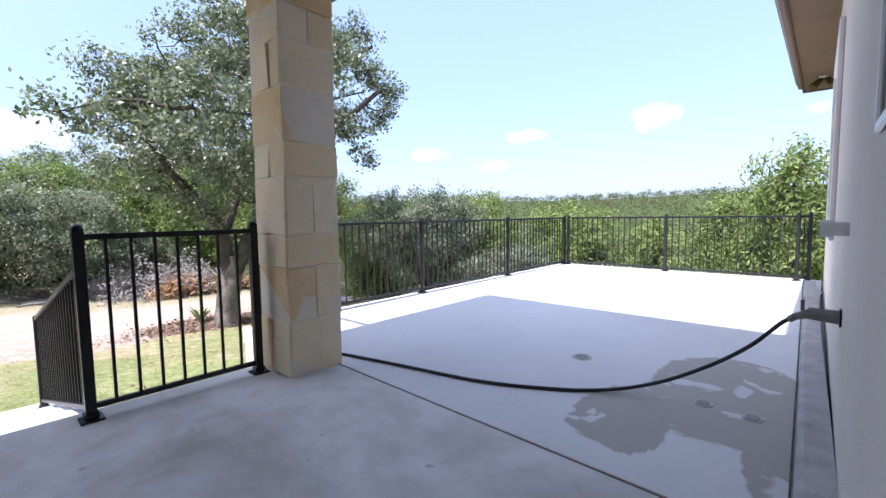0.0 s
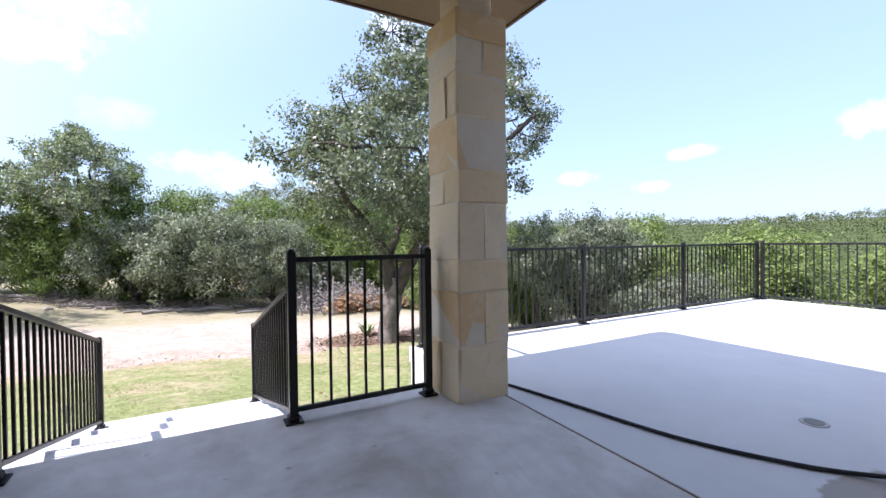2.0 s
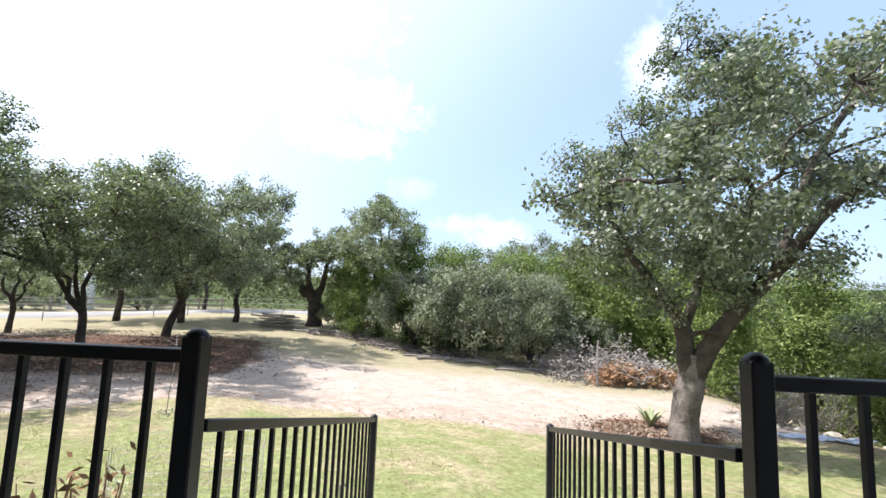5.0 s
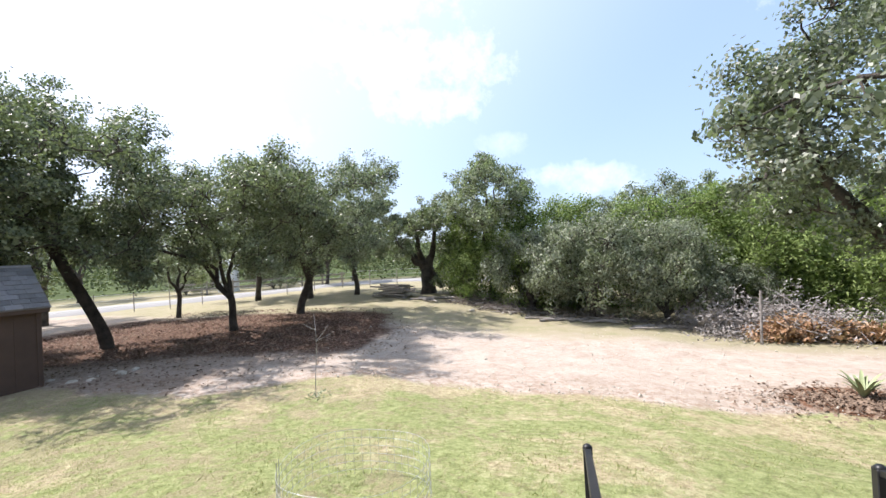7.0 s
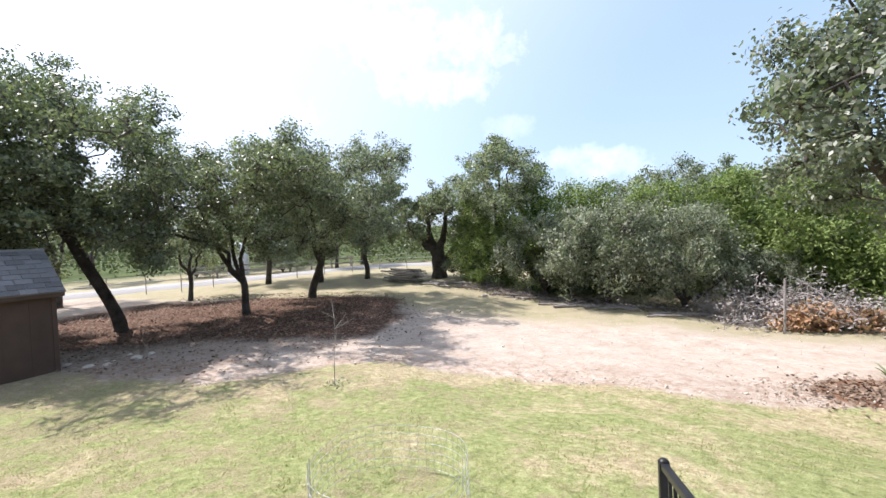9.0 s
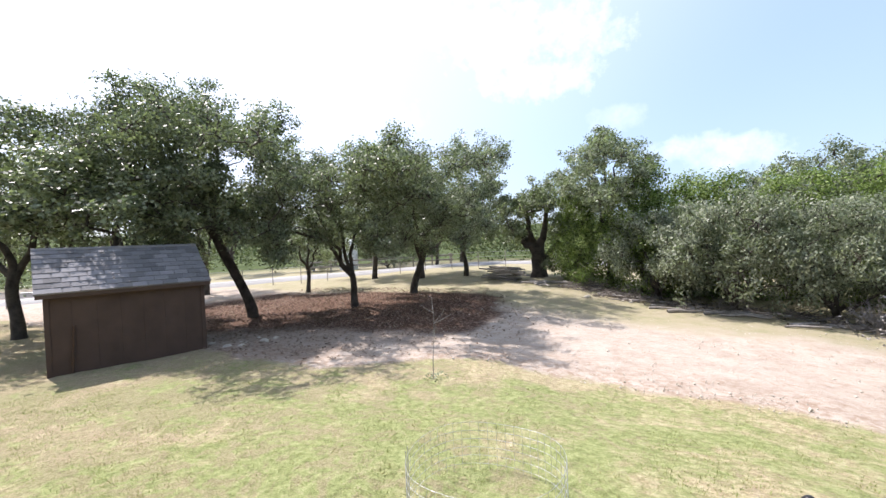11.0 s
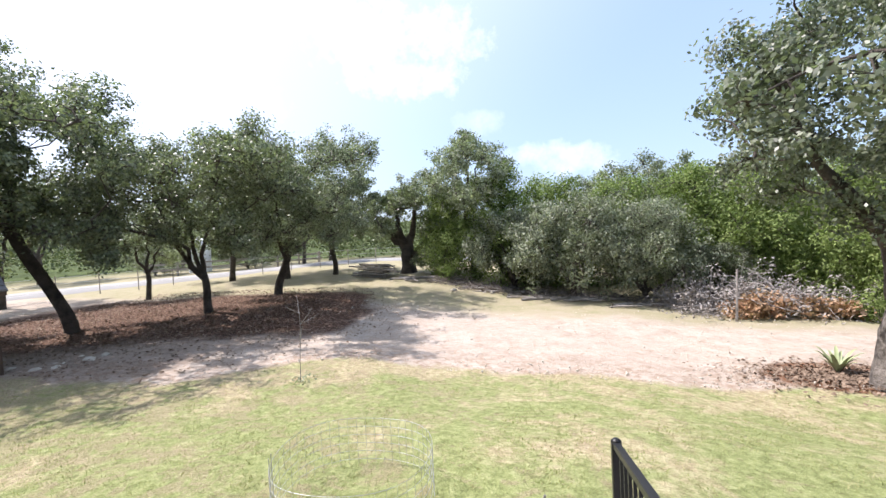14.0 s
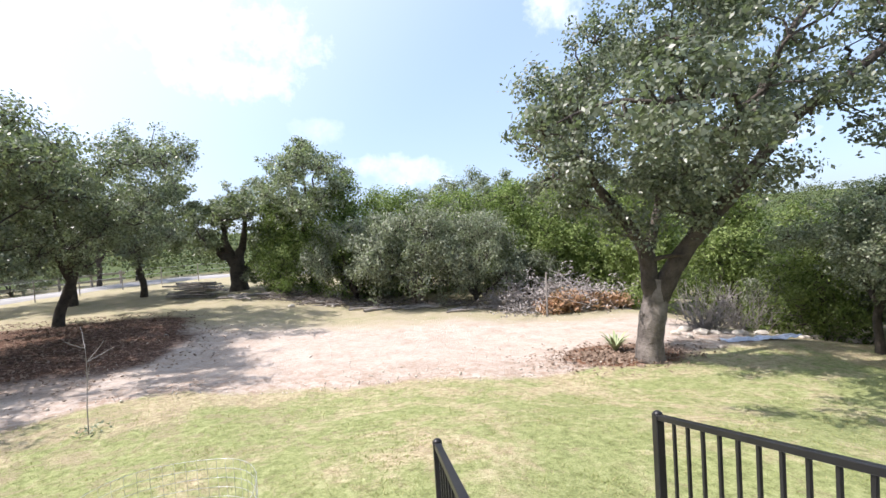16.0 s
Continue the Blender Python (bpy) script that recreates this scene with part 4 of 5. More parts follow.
railing("black metal railing panel between porch column and steps", ((-1.425, 0), (-0.395, 0)), (0, 0), (0, 1))
railing("black metal railing panel beside the stone column", ((0.985, 0), (1.945, 0)), (0, 0), (0, 1), spacing=0.118)
for sx, lab in ((-0.395, "black metal stair railing sloping down to the lawn"), (0.98, "black metal stair railing along the steps")):
    y0, y1 = 0.05, 2.4
    r = railing(lab, ((sx, y0), (sx, y1)), (-0.02, -0.65), (1.0,), top=0.88, post_top=0.905, clear=0.07, spacing=0.115)
    base = finish("baluster", boxed(-BAL / 2, BAL / 2, -BAL / 2, BAL / 2, 0.10, 0.86), M_BLACK)
    for i in range(19):
        u = (i + 0.9) / 20.2
        o = part("baluster", base, None, r)
        o.location = (u * (y1 - y0), 0, -0.63 * u)
railing("black metal fence along the patio edge", ((2.56, 1.33), (9.56, 1.33)), (0, 0), (0, 0.349, 0.672, 1.0), clear=0.05, name="patio_fence", cat="fence")
railing("black metal fence at the far patio edge", ((9.56, 1.24), (9.40, -2.86)), (0, 0), (0.0, 0.49, 0.965, 1.0), clear=0.05, name="patio_fence", cat="fence")
railing("black metal fence closing the patio beside the column", ((2.56, 0.20), (2.56, 1.24)), (0, 0), (0.0, 0.93), clear=0.05, name="patio_fence", cat="fence")

# ---- small things on the patio ----
def sweep(name, pts, radius, material, sides=8):
    t = Tubes(sides)
    t.add(pts, [radius] * len(pts))
    return t.mesh(name, material)


FX, FZ = 3.25, 0.62
hose = thing("garden_hose", (2.6, -0.2, 0.0), "black rubber garden hose lying across the patio", "hose")
path = smooth_path([(2.475, 0.1, 0.012), (2.56, -0.16, 0.012), (2.67, -0.67, 0.012), (2.81, -1.36, 0.012), (3.02, -1.82, 0.012), (3.19, -2.05, 0.015), (3.28, -2.2, 0.045),
                    (3.31, -2.37, 0.12), (3.31, -2.545, 0.23), (3.31, -2.68, 0.33), (3.31, -2.79, 0.43), (3.29, -2.89, 0.55), (FX, -2.945, FZ - 0.02)], 8)
part("tube", sweep("tube", path - np.array([2.6, -0.2, 0]), 0.011, M_HOSE), None, hose)
part("coupling", rod(bmesh.new(), path[-4] - np.array([2.6, -0.2, 0]), path[-1] - np.array([2.6, -0.2, 0]), 0.017), M_PIPE, hose)

fa = thing("outdoor_faucet", (FX, -3.12, FZ), "grey wrapped pipe faucet sticking out of the stucco wall", "faucet")
bm = rod(bmesh.new(), (0, 0, 0), (0, 0.12, 0.008), 0.033, 0.030, 12)
part("insulated_pipe", bm, M_PIPE, fa)
part("flange", rod(bmesh.new(), (0, 0.0, 0), (0, 0.008, 0), 0.045, None, 14), M_BLACK, fa)
part("valve_body", rod(bmesh.new(), (0, 0.11, 0.008), (0, 0.175, -0.02), 0.022, 0.016, 10), M_PIPE, fa)
part("valve_handle", rod(rod(bmesh.new(), (0, 0.14, 0.02), (0, 0.14, 0.065), 0.008), (-0.03, 0.14, 0.065), (0.03, 0.14, 0.065), 0.009), M_PIPE, fa)

ve = thing("wall_pipe_outlet", (3.05, -3.12, 1.04), "white plastic pipe outlet on the stucco wall", "pipe")
part("pipe", rod(bmesh.new(), (0, 0, 0), (0, 0.06, 0), 0.030, None, 14), M_WHITE, ve)
part("collar", rod(bmesh.new(), (0, 0.05, 0), (0, 0.095, 0), 0.037, None, 14), M_WHITE, ve)

fl = thing("flood_light", (9.45, -2.92, EZ), "twin head white flood light under the eave", "lamp")
part("base_plate", rod(bmesh.new(), (0, 0, -0.025), (0, 0, 0), 0.06, None, 14), M_WHITE, fl)
for s in (-1, 1):
    part("lamp_head", rod(bmesh.new(), (0, 0.02 * s, -0.03), (-0.05, 0.12 * s, -0.15), 0.03, 0.065, 12), M_BRASS, fl)

for nm, x, y, r, lab in (("floor_drain", 3.73, -1.66, 0.075, "round grey drain cover set in the patio"), ("pipe_cover", 3.39, -2.55, 0.05, "round pale pipe cover set in wet concrete"), ("pipe_cover", 3.35, -2.79, 0.05, "round pale pipe cover near the wall")):
    d = thing(nm, (x, y, 0), lab, "drain cover")
    part("rim", rod(bmesh.new(), (0, 0, 0.0), (0, 0, 0.006), r, r * 0.95, 20), M_DRAIN, d)
    part("lid", rod(bmesh.new(), (0, 0, 0.006), (0, 0, 0.009), r * 0.7, None, 18), M_PIPE, d)

# the wing stands a little off the porch's grid
for angle, names in ((1.5, ("curb", "trim_curb_joint")), (0.7, ("wall_north", "window_1", "window_2", "outdoor_faucet", "wall_pipe_outlet"))):
    skew = pose(2.8, -3.1, 0) @ pose(0, 0, 0, 0, 0, angle) @ pose(-2.8, 3.1, 0)
    for nm in names:
        ob = bpy.data.objects[nm]
        ob.matrix_world = skew @ ob.matrix_world


# ---- shed ----
def build_shed():
    a, b = Vector((-12.65, 3.55)), Vector((-11.8, 6.5))
    yaw = math.degrees(math.atan2(b.y - a.y, b.x - a.x))
    L, D, H = (b - a).length, 2.3, 1.9
    z0 = -1.17
    sh = thing("garden_shed", (a.x, a.y, z0), "dark brown wooden shed with grey shingle roof", "shed", turn=yaw)
    # local: x along the front, +y away from the yard
    wall = bmesh.new()
    box(wall, 0.02, L - 0.02, 0.02, D - 0.02, -0.3, H)
    part("wall", wall, M_SHEDWALL, sh)
    g = bmesh.new()
    for x in (0.03, L - 0.03):
        v = [g.verts.new(p) for p in ((x, 0.02, H), (x, D - 0.02, H), (x, D / 2, H + 0.86))]
        g.faces.new(v)
    bmesh.ops.solidify(g, geom=list(g.faces), thickness=0.03)
    part("gable", g, M_SHEDWALL, sh)
    pm = finish("siding_panel", boxed(-0.1995, 0.1995, -0.012, 0.0, 0.0, H - 0.09, bevel=0.002), M_SHEDWALL)
    k = int(L / 0.4)
    for i in range(k):
        o = part("siding_panel", pm, None, sh)
        o.location = (0.02 + (i + 0.5) * (L - 0.04) / k, 0.02, 0)
        o.scale.x = (L - 0.04) / k / 0.4
    for x in (0.0, L - 0.09):
        part("corner_board", boxed(x, x + 0.09, -0.012, 0.008, -0.1, H - 0.06, bevel=0.004), M_SHEDWALL, sh)
    part("fascia", boxed(-0.12, L + 0.12, -0.14, -0.115, H - 0.16, H - 0.03, bevel=0.003), M_SHEDWALL, sh)
    part("leaning_bar", rod(bmesh.new(), (0.42, -0.03, 0.05), (0.47, -0.02, 1.1), 0.022), M_BEAM, sh, "dark bar fixed upright on the wall")
    slope = math.atan2(0.93, D / 2 + 0.15)
    run = math.hypot(0.93, D / 2 + 0.15)
    for s in (0, 1):
        deck = part("roof_deck", boxed(-0.14, L + 0.14, 0, run, -0.02, 0.012), M_SHINGLE, sh)
        dm = (pose(0, -0.15, H - 0.06) if s == 0 else pose(L, D + 0.15, H - 0.06, 0, 0, 180)) @ pose(0, 0, 0, math.degrees(slope))
        deck.matrix_basis = dm
        if s == 0:
            tab = finish("shingle", boxed(-0.138, 0.138, 0, 0.2, 0.0, 0.02), M_SHINGLE)
            rows = 9
            for j in range(rows):
                n = 11
                for i in range(n + 1):
                    x = -0.14 + (i + (0.5 if j % 2 else 0.0)) * (L + 0.28) / n
                    if x > L + 0.12:
                        continue
                    o = part("shingle", tab, None, sh)
                    o.matrix_basis = dm @ pose(min(max(x, 0.0), L), -0.01 + j * run / rows, 0.012 + 0.003 * (i % 2), -4.0)
    part("ridge_cap", rod(bmesh.new(), (-0.14, D / 2, H + 0.875), (L + 0.14, D / 2, H + 0.875), 0.05, None, 8), M_SHINGLE, sh)


build_shed()

# ---- trees ----
def lob(at, *rows):
    """Lobes given across and along the line of sight from the porch steps to a trunk at `at`."""
    v = np.array([at[0] + 0.7, at[1]])
    v /= np.linalg.norm(v)
    side = np.array([v[1], -v[0]])
    return [(*(r * side + d * v), h, s) for r, d, h, s in rows]


def stem_line(at, *rows):
    return [row[:3] for row in lob(at, *[(r, d, h, 1) for r, d, h in rows])]


OAK = (5.3, 9.15)
# limb_mat is darker than the trunk's bark, standing in for shade within the crown
big = make_tree("oak_tree", "large live oak with thick grey forked trunk and dense crown", 3,
                stem_line(OAK, (0.02, 0, -0.25), (-0.02, 0, 0.25), (0.05, 0, 0.9), (0.16, 0.02, 1.5), (0.22, 0.02, 1.95)),
                [(-0.4, -3.2, 4.9, 1.2), (3.8, 2.2, 8.5, 1.2), (1.7, 3.9, 8.4, 1.2), (2.3, 3.6, 5.2, 1.2), (3.4, 0.5, 6.6, 1.25), (-1.7, -0.8, 5.7, 1.2), (2.5, -3.0, 7.0, 0.9), (3.1, -0.6, 8.5, 1.25),
                 (0.7, -0.2, 6.9, 1.3), (-0.1, 3.0, 6.1, 1.2), (0.5, 0.7, 4.6, 1.2), (0.2, -2.2, 7.2, 1.2), (1.6, 1.8, 7.9, 1.3), (2.3, -2.3, 5.3, 0.95), (0.3, -4.3, 6.2, 1.0), (3.2, 2.0, 4.9, 1.1),
                 (-1.9, -3.9, 4.9, 0.95), (4.5, -1.4, 6.9, 0.8), (0.3, -1.0, 4.2, 1.1), (4.7, 1.6, 6.4, 0.8), (-3.6, -3.3, 4.65, 0.5), (1.2, -0.2, 8.7, 1.1), (-1.0, 1.0, 6.6, 1.1), (4.6, -1.2, 6.2, 0.7)] + lob(OAK, (-0.9, 0.4, 7.7, 1.1), (-1.8, 0.6, 6.6, 0.95), (-0.6, -0.6, 3.5, 0.55), (-1.4, 0.4, 3.8, 0.7), (1.0, 0.6, 4.0, 0.7), (2.2, -0.5, 4.3, 0.85), (-1.0, -1.4, 4.6, 0.9), (0.5, -1.6, 5.2, 1.0), (-0.3, -0.9, 3.15, 0.55), (0.7, -0.7, 3.45, 0.6), (-1.9, -0.6, 4.4, 0.75), (-2.3, 0.2, 5.5, 0.8), (0.0, 0.2, 9.3, 0.9), (-1.6, 2.4, 5.0, 1.1), (-2.6, 2.2, 6.2, 0.9)),
                3000, 25, (0.098, 0.06), 0.125, M_OAK_OLD, M_BARK_PALE, 0.29, lump=0.38, up=0.3, limb_mat=M_BARK, mains=(),
                limbs=[(stem_line(OAK, (0.16, 0, 1.35), (0.06, -0.05, 1.9), (-0.02, -0.1, 2.6), (-0.45, -0.4, 3.4), (-1.0, -1.0, 4.3), (-1.3, -1.5, 5.4)), 0.235, 0.05),
                       (stem_line(OAK, (0.18, 0, 1.4), (0.55, -0.05, 2.2), (1.15, -0.2, 3.1), (1.9, -0.4, 4.0), (2.5, -0.7, 4.9), (3.5, -1.0, 5.7), (4.2, -1.1, 6.3)), 0.23, 0.05),
                       (stem_line(OAK, (1.7, -0.3, 3.75), (2.1, 0.2, 5.0), (2.5, 0.4, 6.2), (3.2, 0.5, 7.4), (4.2, 0.5, 8.0)), 0.11, 0.05),
                       (stem_line(OAK, (0.0, -0.1, 2.4), (0.3, 0.5, 3.6), (0.5, 1.0, 5.0), (0.3, 1.5, 6.6)), 0.12, 0.05),
                       (stem_line(OAK, (0.02, -0.08, 2.35), (0.35, -0.2, 2.45), (0.75, -0.3, 2.5)), 0.06, 0.04)])
big.matrix_world = pose(*OAK, ground_z(*OAK) - 0.06)


def yard_oak(label, seed, at, trunk, rows, girth, n, mat, limbs=(), per=26, leaf=(0.095, 0.056)):
    """A live oak with its own trunk line and crown, rooted where it stands."""
    # the crown spreads farthest towards the open yard
    reach = math.hypot(at[0] + 0.7, at[1])
    full = list(rows)
    for r, d, h, s in rows:
        if s > 0.6:
            for o, k in ((1.5, 0.8), (-1.6, 0.85), (-3.1, 0.75)):
                q = 1 + o / reach
                full.append((r * q * 0.92, d + o, 2.5 + (h - 2.5) * q - 0.12 * abs(o), s * k * q))
    t = make_tree("oak_tree", label, seed, stem_line(at, *trunk), lob(at, *full), int(n * 1.2), per, leaf, 0.12, mat, M_BARK, girth, up=0.35, lump=0.4, limbs=[(stem_line(at, *p), a, b) for p, a, b in limbs])
    t.matrix_world = pose(*at, ground_z(*at) - 0.05)
    return t


yard_oak("tall leaning live oak with ragged dark crown beside the shed", 21, (-15.1, 10.3),
         ((0, 0, -0.2), (-0.12, 0, 0.6), (-0.55, 0, 1.7), (-0.95, 0, 2.6), (-1.2, 0, 3.3)),
         ((-1.2, 0.2, 7.1, 1.25), (-2.9, -0.5, 7.0, 1.1), (-1.2, 0, 8.5, 0.5), (-4.0, 0.5, 5.7, 1.2), (-1.8, -0.8, 5.4, 1.25), (0.6, 0.4, 6.4, 0.85), (1.5, 0.2, 6.8, 0.4), (0.4, 0.8, 4.9, 1.0), (-2.4, 0.6, 3.8, 1.05),
          (-0.4, -0.8, 3.6, 0.8), (1.0, -0.2, 3.7, 0.75), (-5.2, 0.2, 6.9, 0.8), (-3.6, 1.5, 4.3, 0.9), (-2.4, -2.6, 7.1, 1.1), (-3.4, -2.4, 6.6, 1.0), (0.4, -2.6, 6.4, 1.1), (-1.2, -2.4, 6.6, 1.1), (1.2, -1.8, 5.4, 0.9), (-2.9, -0.8, 2.9, 0.85), (0.9, -0.6, 2.8, 0.7)), 0.17, 2600, M_OAK)
yard_oak("spreading live oak with long low limb over mulch", 34, (-12.7, 13.2),
         ((0, 0, -0.2), (-0.03, 0, 0.5), (-0.02, 0, 1.0), (-0.08, 0, 1.5)),
         ((-0.85, 0.2, 4.5, 1.15), (-1.75, -0.6, 5.3, 1.05), (0.5, 0.3, 5.1, 1.0), (-2.8, 0.3, 4.9, 0.9), (-1.5, 0.8, 3.5, 0.7), (-3.1, -0.4, 3.7, 0.8), (0.5, -0.5, 3.5, 0.85), (1.4, 0.2, 4.0, 0.75), (-2.2, 0.2, 6.2, 0.5), (2.3, -0.8, 5.3, 1.0), (3.1, -1.2, 4.8, 0.9), (0.6, -2.2, 5.6, 1.0), (1.7, -2.2, 5.4, 1.0), (-0.8, -1.6, 5.3, 0.9), (1.2, -3.0, 5.7, 1.0), (2.3, -2.8, 5.5, 0.95), (-0.9, -0.6, 2.9, 0.6), (1.3, -0.6, 2.9, 0.75)),
         0.13, 2000, M_OAK, [(((-0.05, 0, 1.25), (-0.5, 0, 1.9), (-1.0, -0.1, 2.7), (-1.9, -0.1, 3.05), (-2.7, -0.2, 3.4)), 0.09, 0.04)])
yard_oak("leaning live oak with broad grey-green crown", 47, (-12.5, 17.1),
         ((0, 0, -0.2), (0.08, 0, 0.5), (0.3, 0, 1.1), (0.5, 0, 1.7)),
         ((0.2, 0.3, 5.0, 1.4), (-1.1, -0.4, 5.6, 1.15), (1.0, -0.4, 5.4, 1.05), (-1.7, 0.6, 4.3, 1.1), (1.6, 0.3, 3.7, 1.0), (-0.3, -1.0, 3.1, 0.95), (1.0, 0.7, 2.6, 0.7), (-2.0, -0.3, 2.8, 0.75), (-2.8, 0.4, 5.1, 0.8), (2.4, -0.6, 6.4, 1.25), (3.7, -1.0, 6.4, 1.1), (4.4, -0.8, 6.3, 0.5), (3.0, -0.6, 4.6, 1.1), (1.8, -0.2, 4.5, 1.0), (3.8, -0.8, 3.5, 0.8), (2.6, -0.6, 3.0, 0.7)),
         0.17, 1750, M_OAK2)
yard_oak("tall dark live oak behind the mulch bed", 52, (-13.9, 25.4),
         ((0, 0, -0.2), (0.05, 0, 0.7), (-0.1, 0, 1.6), (0.1, 0, 2.4)),
         ((0, 0.3, 6.0, 1.4), (1.9, -0.3, 6.2, 1.1), (0.9, -0.5, 4.6, 1.4), (-1.1, 0.4, 4.8, 1.3), (2.0, 0.6, 3.4, 0.95), (-0.1, -0.8, 3.0, 0.9), (-2.4, 0.4, 5.4, 1.1), (-2.6, -0.4, 4.0, 1.0)),
         0.15, 480, M_OAK, leaf=(0.14, 0.085))
yard_oak("old live oak with very thick dark forked trunk", 59, (-8.85, 25.2),
         ((0, 0, -0.2), (0.02, 0, 0.5), (-0.02, 0, 1.1), (0.05, 0, 1.7)),
         ((-0.8, 0.2, 4.4, 1.1), (0.6, -0.2, 4.7, 1.2), (-1.6, 0, 3.1, 0.9), (1.7, 0.2, 3.2, 0.95), (0.1, 0.8, 5.3, 0.8), (2.6, 0.3, 4.1, 0.9), (-2.2, 0.4, 4.5, 0.9)),
         0.42, 560, M_OAK, [(((0.1, 0, 0.9), (0.6, -0.1, 1.4), (1.2, -0.2, 2.1), (1.8, -0.1, 3.0)), 0.26, 0.08), (((-0.1, 0, 1.2), (-0.5, 0, 2.0), (-1.0, 0.1, 2.9)), 0.2, 0.08)], leaf=(0.14, 0.085))
yard_oak("tall rounded live oak standing above the junipers", 61, (-4.6, 23.6),
         ((0, 0, -0.2), (0.05, 0, 1.0), (-0.1, 0, 2.2), (-0.2, 0, 3.2)),
         ((-0.8, 0.2, 6.8, 1.3), (0.8, -0.2, 7.0, 1.0), (-0.3, 0, 7.7, 0.8), (-2.2, 0.2, 5.7, 0.85), (-0.8, -0.4, 5.0, 1.4), (0.9, 0.5, 5.4, 1.2), (1.9, 0.2, 6.2, 0.7)), 0.15, 620, M_OAK2, leaf=(0.125, 0.075))


def oak_kind(name, label, seed, mat, n=560, girth=0.14, fork=1.9):
    """A far live oak about 6.8 m high with a wide lumpy crown."""
    rng = np.random.default_rng(seed)
    lobes = [(1.3, 0.3, 4.6, 1.3), (-1.2, -0.4, 4.8, 1.3), (0.1, 0.9, 5.4, 1.2)]
    for i in range(11):
        a = i * 0.571 + rng.uniform(-0.25, 0.25)
        r = rng.uniform(1.4, 2.7)
        lobes.append((r * math.cos(a), r * math.sin(a), rng.uniform(2.3, 4.9), rng.uniform(0.8, 1.25)))
    lobes.append((0.4, -0.3, 6.1, 0.8))
    lobes.append((-0.9, 0.4, 5.9, 0.7))
    return make_tree(name, label, seed, [(0, 0, -0.2), (0.05, 0, fork * 0.3), (0.1, 0.05, fork * 0.7), (0.05, 0, fork)], lobes, n, 34, (0.115, 0.068), 0.14, mat, M_BARK, girth, up=0.4, lump=0.42)


def cedar_kind(name, label, seed, mat, n=760, low=0.25):
    """A juniper about 5 m high, broad and rounded, foliage nearly to the ground."""
    rng = np.random.default_rng(seed)
    lobes = []
    for i in range(19):
        h = low + 4.1 * (i / 18) ** 0.85
        w = 1.75 * (1 - (h / 5.3) ** 2.2) + 0.3
        a = i * 2.4
        off = w * 0.62 * rng.uniform(0.5, 1.15)
        lobes.append((off * math.cos(a), off * math.sin(a), h + 0.35, w * rng.uniform(0.42, 0.62)))
    return make_tree(name, label, seed, [(0, 0, -0.2), (0.03, 0, 0.6), (-0.04, 0.03, 1.3), (0.02, 0, 2.0)], lobes, n, 26, (0.15, 0.05), 0.15, mat, M_BARK, 0.12, up=0.25, flat=1.1, mains=(9, 14, 18), lump=0.5)


def bush_kind(name, label, seed, mat, n=760, w=2.7, h=3.5):
    """A wide dome of a bush, its foliage hanging low over bare stems."""
    rng = np.random.default_rng(seed)
    lobes = []
    for i in range(24):
        a = i * 2.4 + rng.uniform(-0.2, 0.2)
        r = w * math.sqrt((i + 0.3) / 24) * 0.85
        top = h * math.sqrt(max(0.05, 1 - (r / w) ** 2))
        lobes.append((r * math.cos(a), r * math.sin(a) * 0.8, max(0.55, top * (0.82 if i % 3 else 0.45)) + rng.uniform(-0.2, 0.15), rng.uniform(0.6, 0.9)))
    return make_tree(name, label, seed, [(0, 0, -0.2), (0.03, 0, 0.1), (-0.04, 0.03, 0.25), (0.02, 0, 0.4)], lobes, n, 34, (0.088, 0.052), 0.125, mat, M_BARK, 0.10, category="bush", up=0.35, mains=(4, 8, 11, 14, 15), lump=0.46)


oak_a = oak_kind("oak_tree", "live oak with a dense dark green crown", 21, M_OAK)
oak_b = oak_kind("oak_tree", "live oak with spreading grey-green crown", 34, M_OAK2)
cedar_a = cedar_kind("juniper_tree", "bright green juniper with foliage to the ground", 55, M_CEDAR)
cedar_b = cedar_kind("juniper_tree", "broad yellow-green juniper among the bushes", 68, M_CEDAR)
bush_a = bush_kind("bush", "wide grey-green bush with bare lower stems", 71, M_BUSH)
bush_b = bush_kind("bush", "dense grey-green bush at the wood's edge", 83, M_BUSH)


def plant(kind, places):
    for i, (x, y, yaw, s, sz) in enumerate(places):
        m = shaped(x, y, yaw, s, sz)
        if i == 0:
            kind.matrix_world = m
        else:
            copy_thing(kind, m) if kind.scale[0] == 1 else place_copy(kind, m)


def place_copy(kind, m):
    c = copy_thing(kind, Matrix())
    c.matrix_basis = m


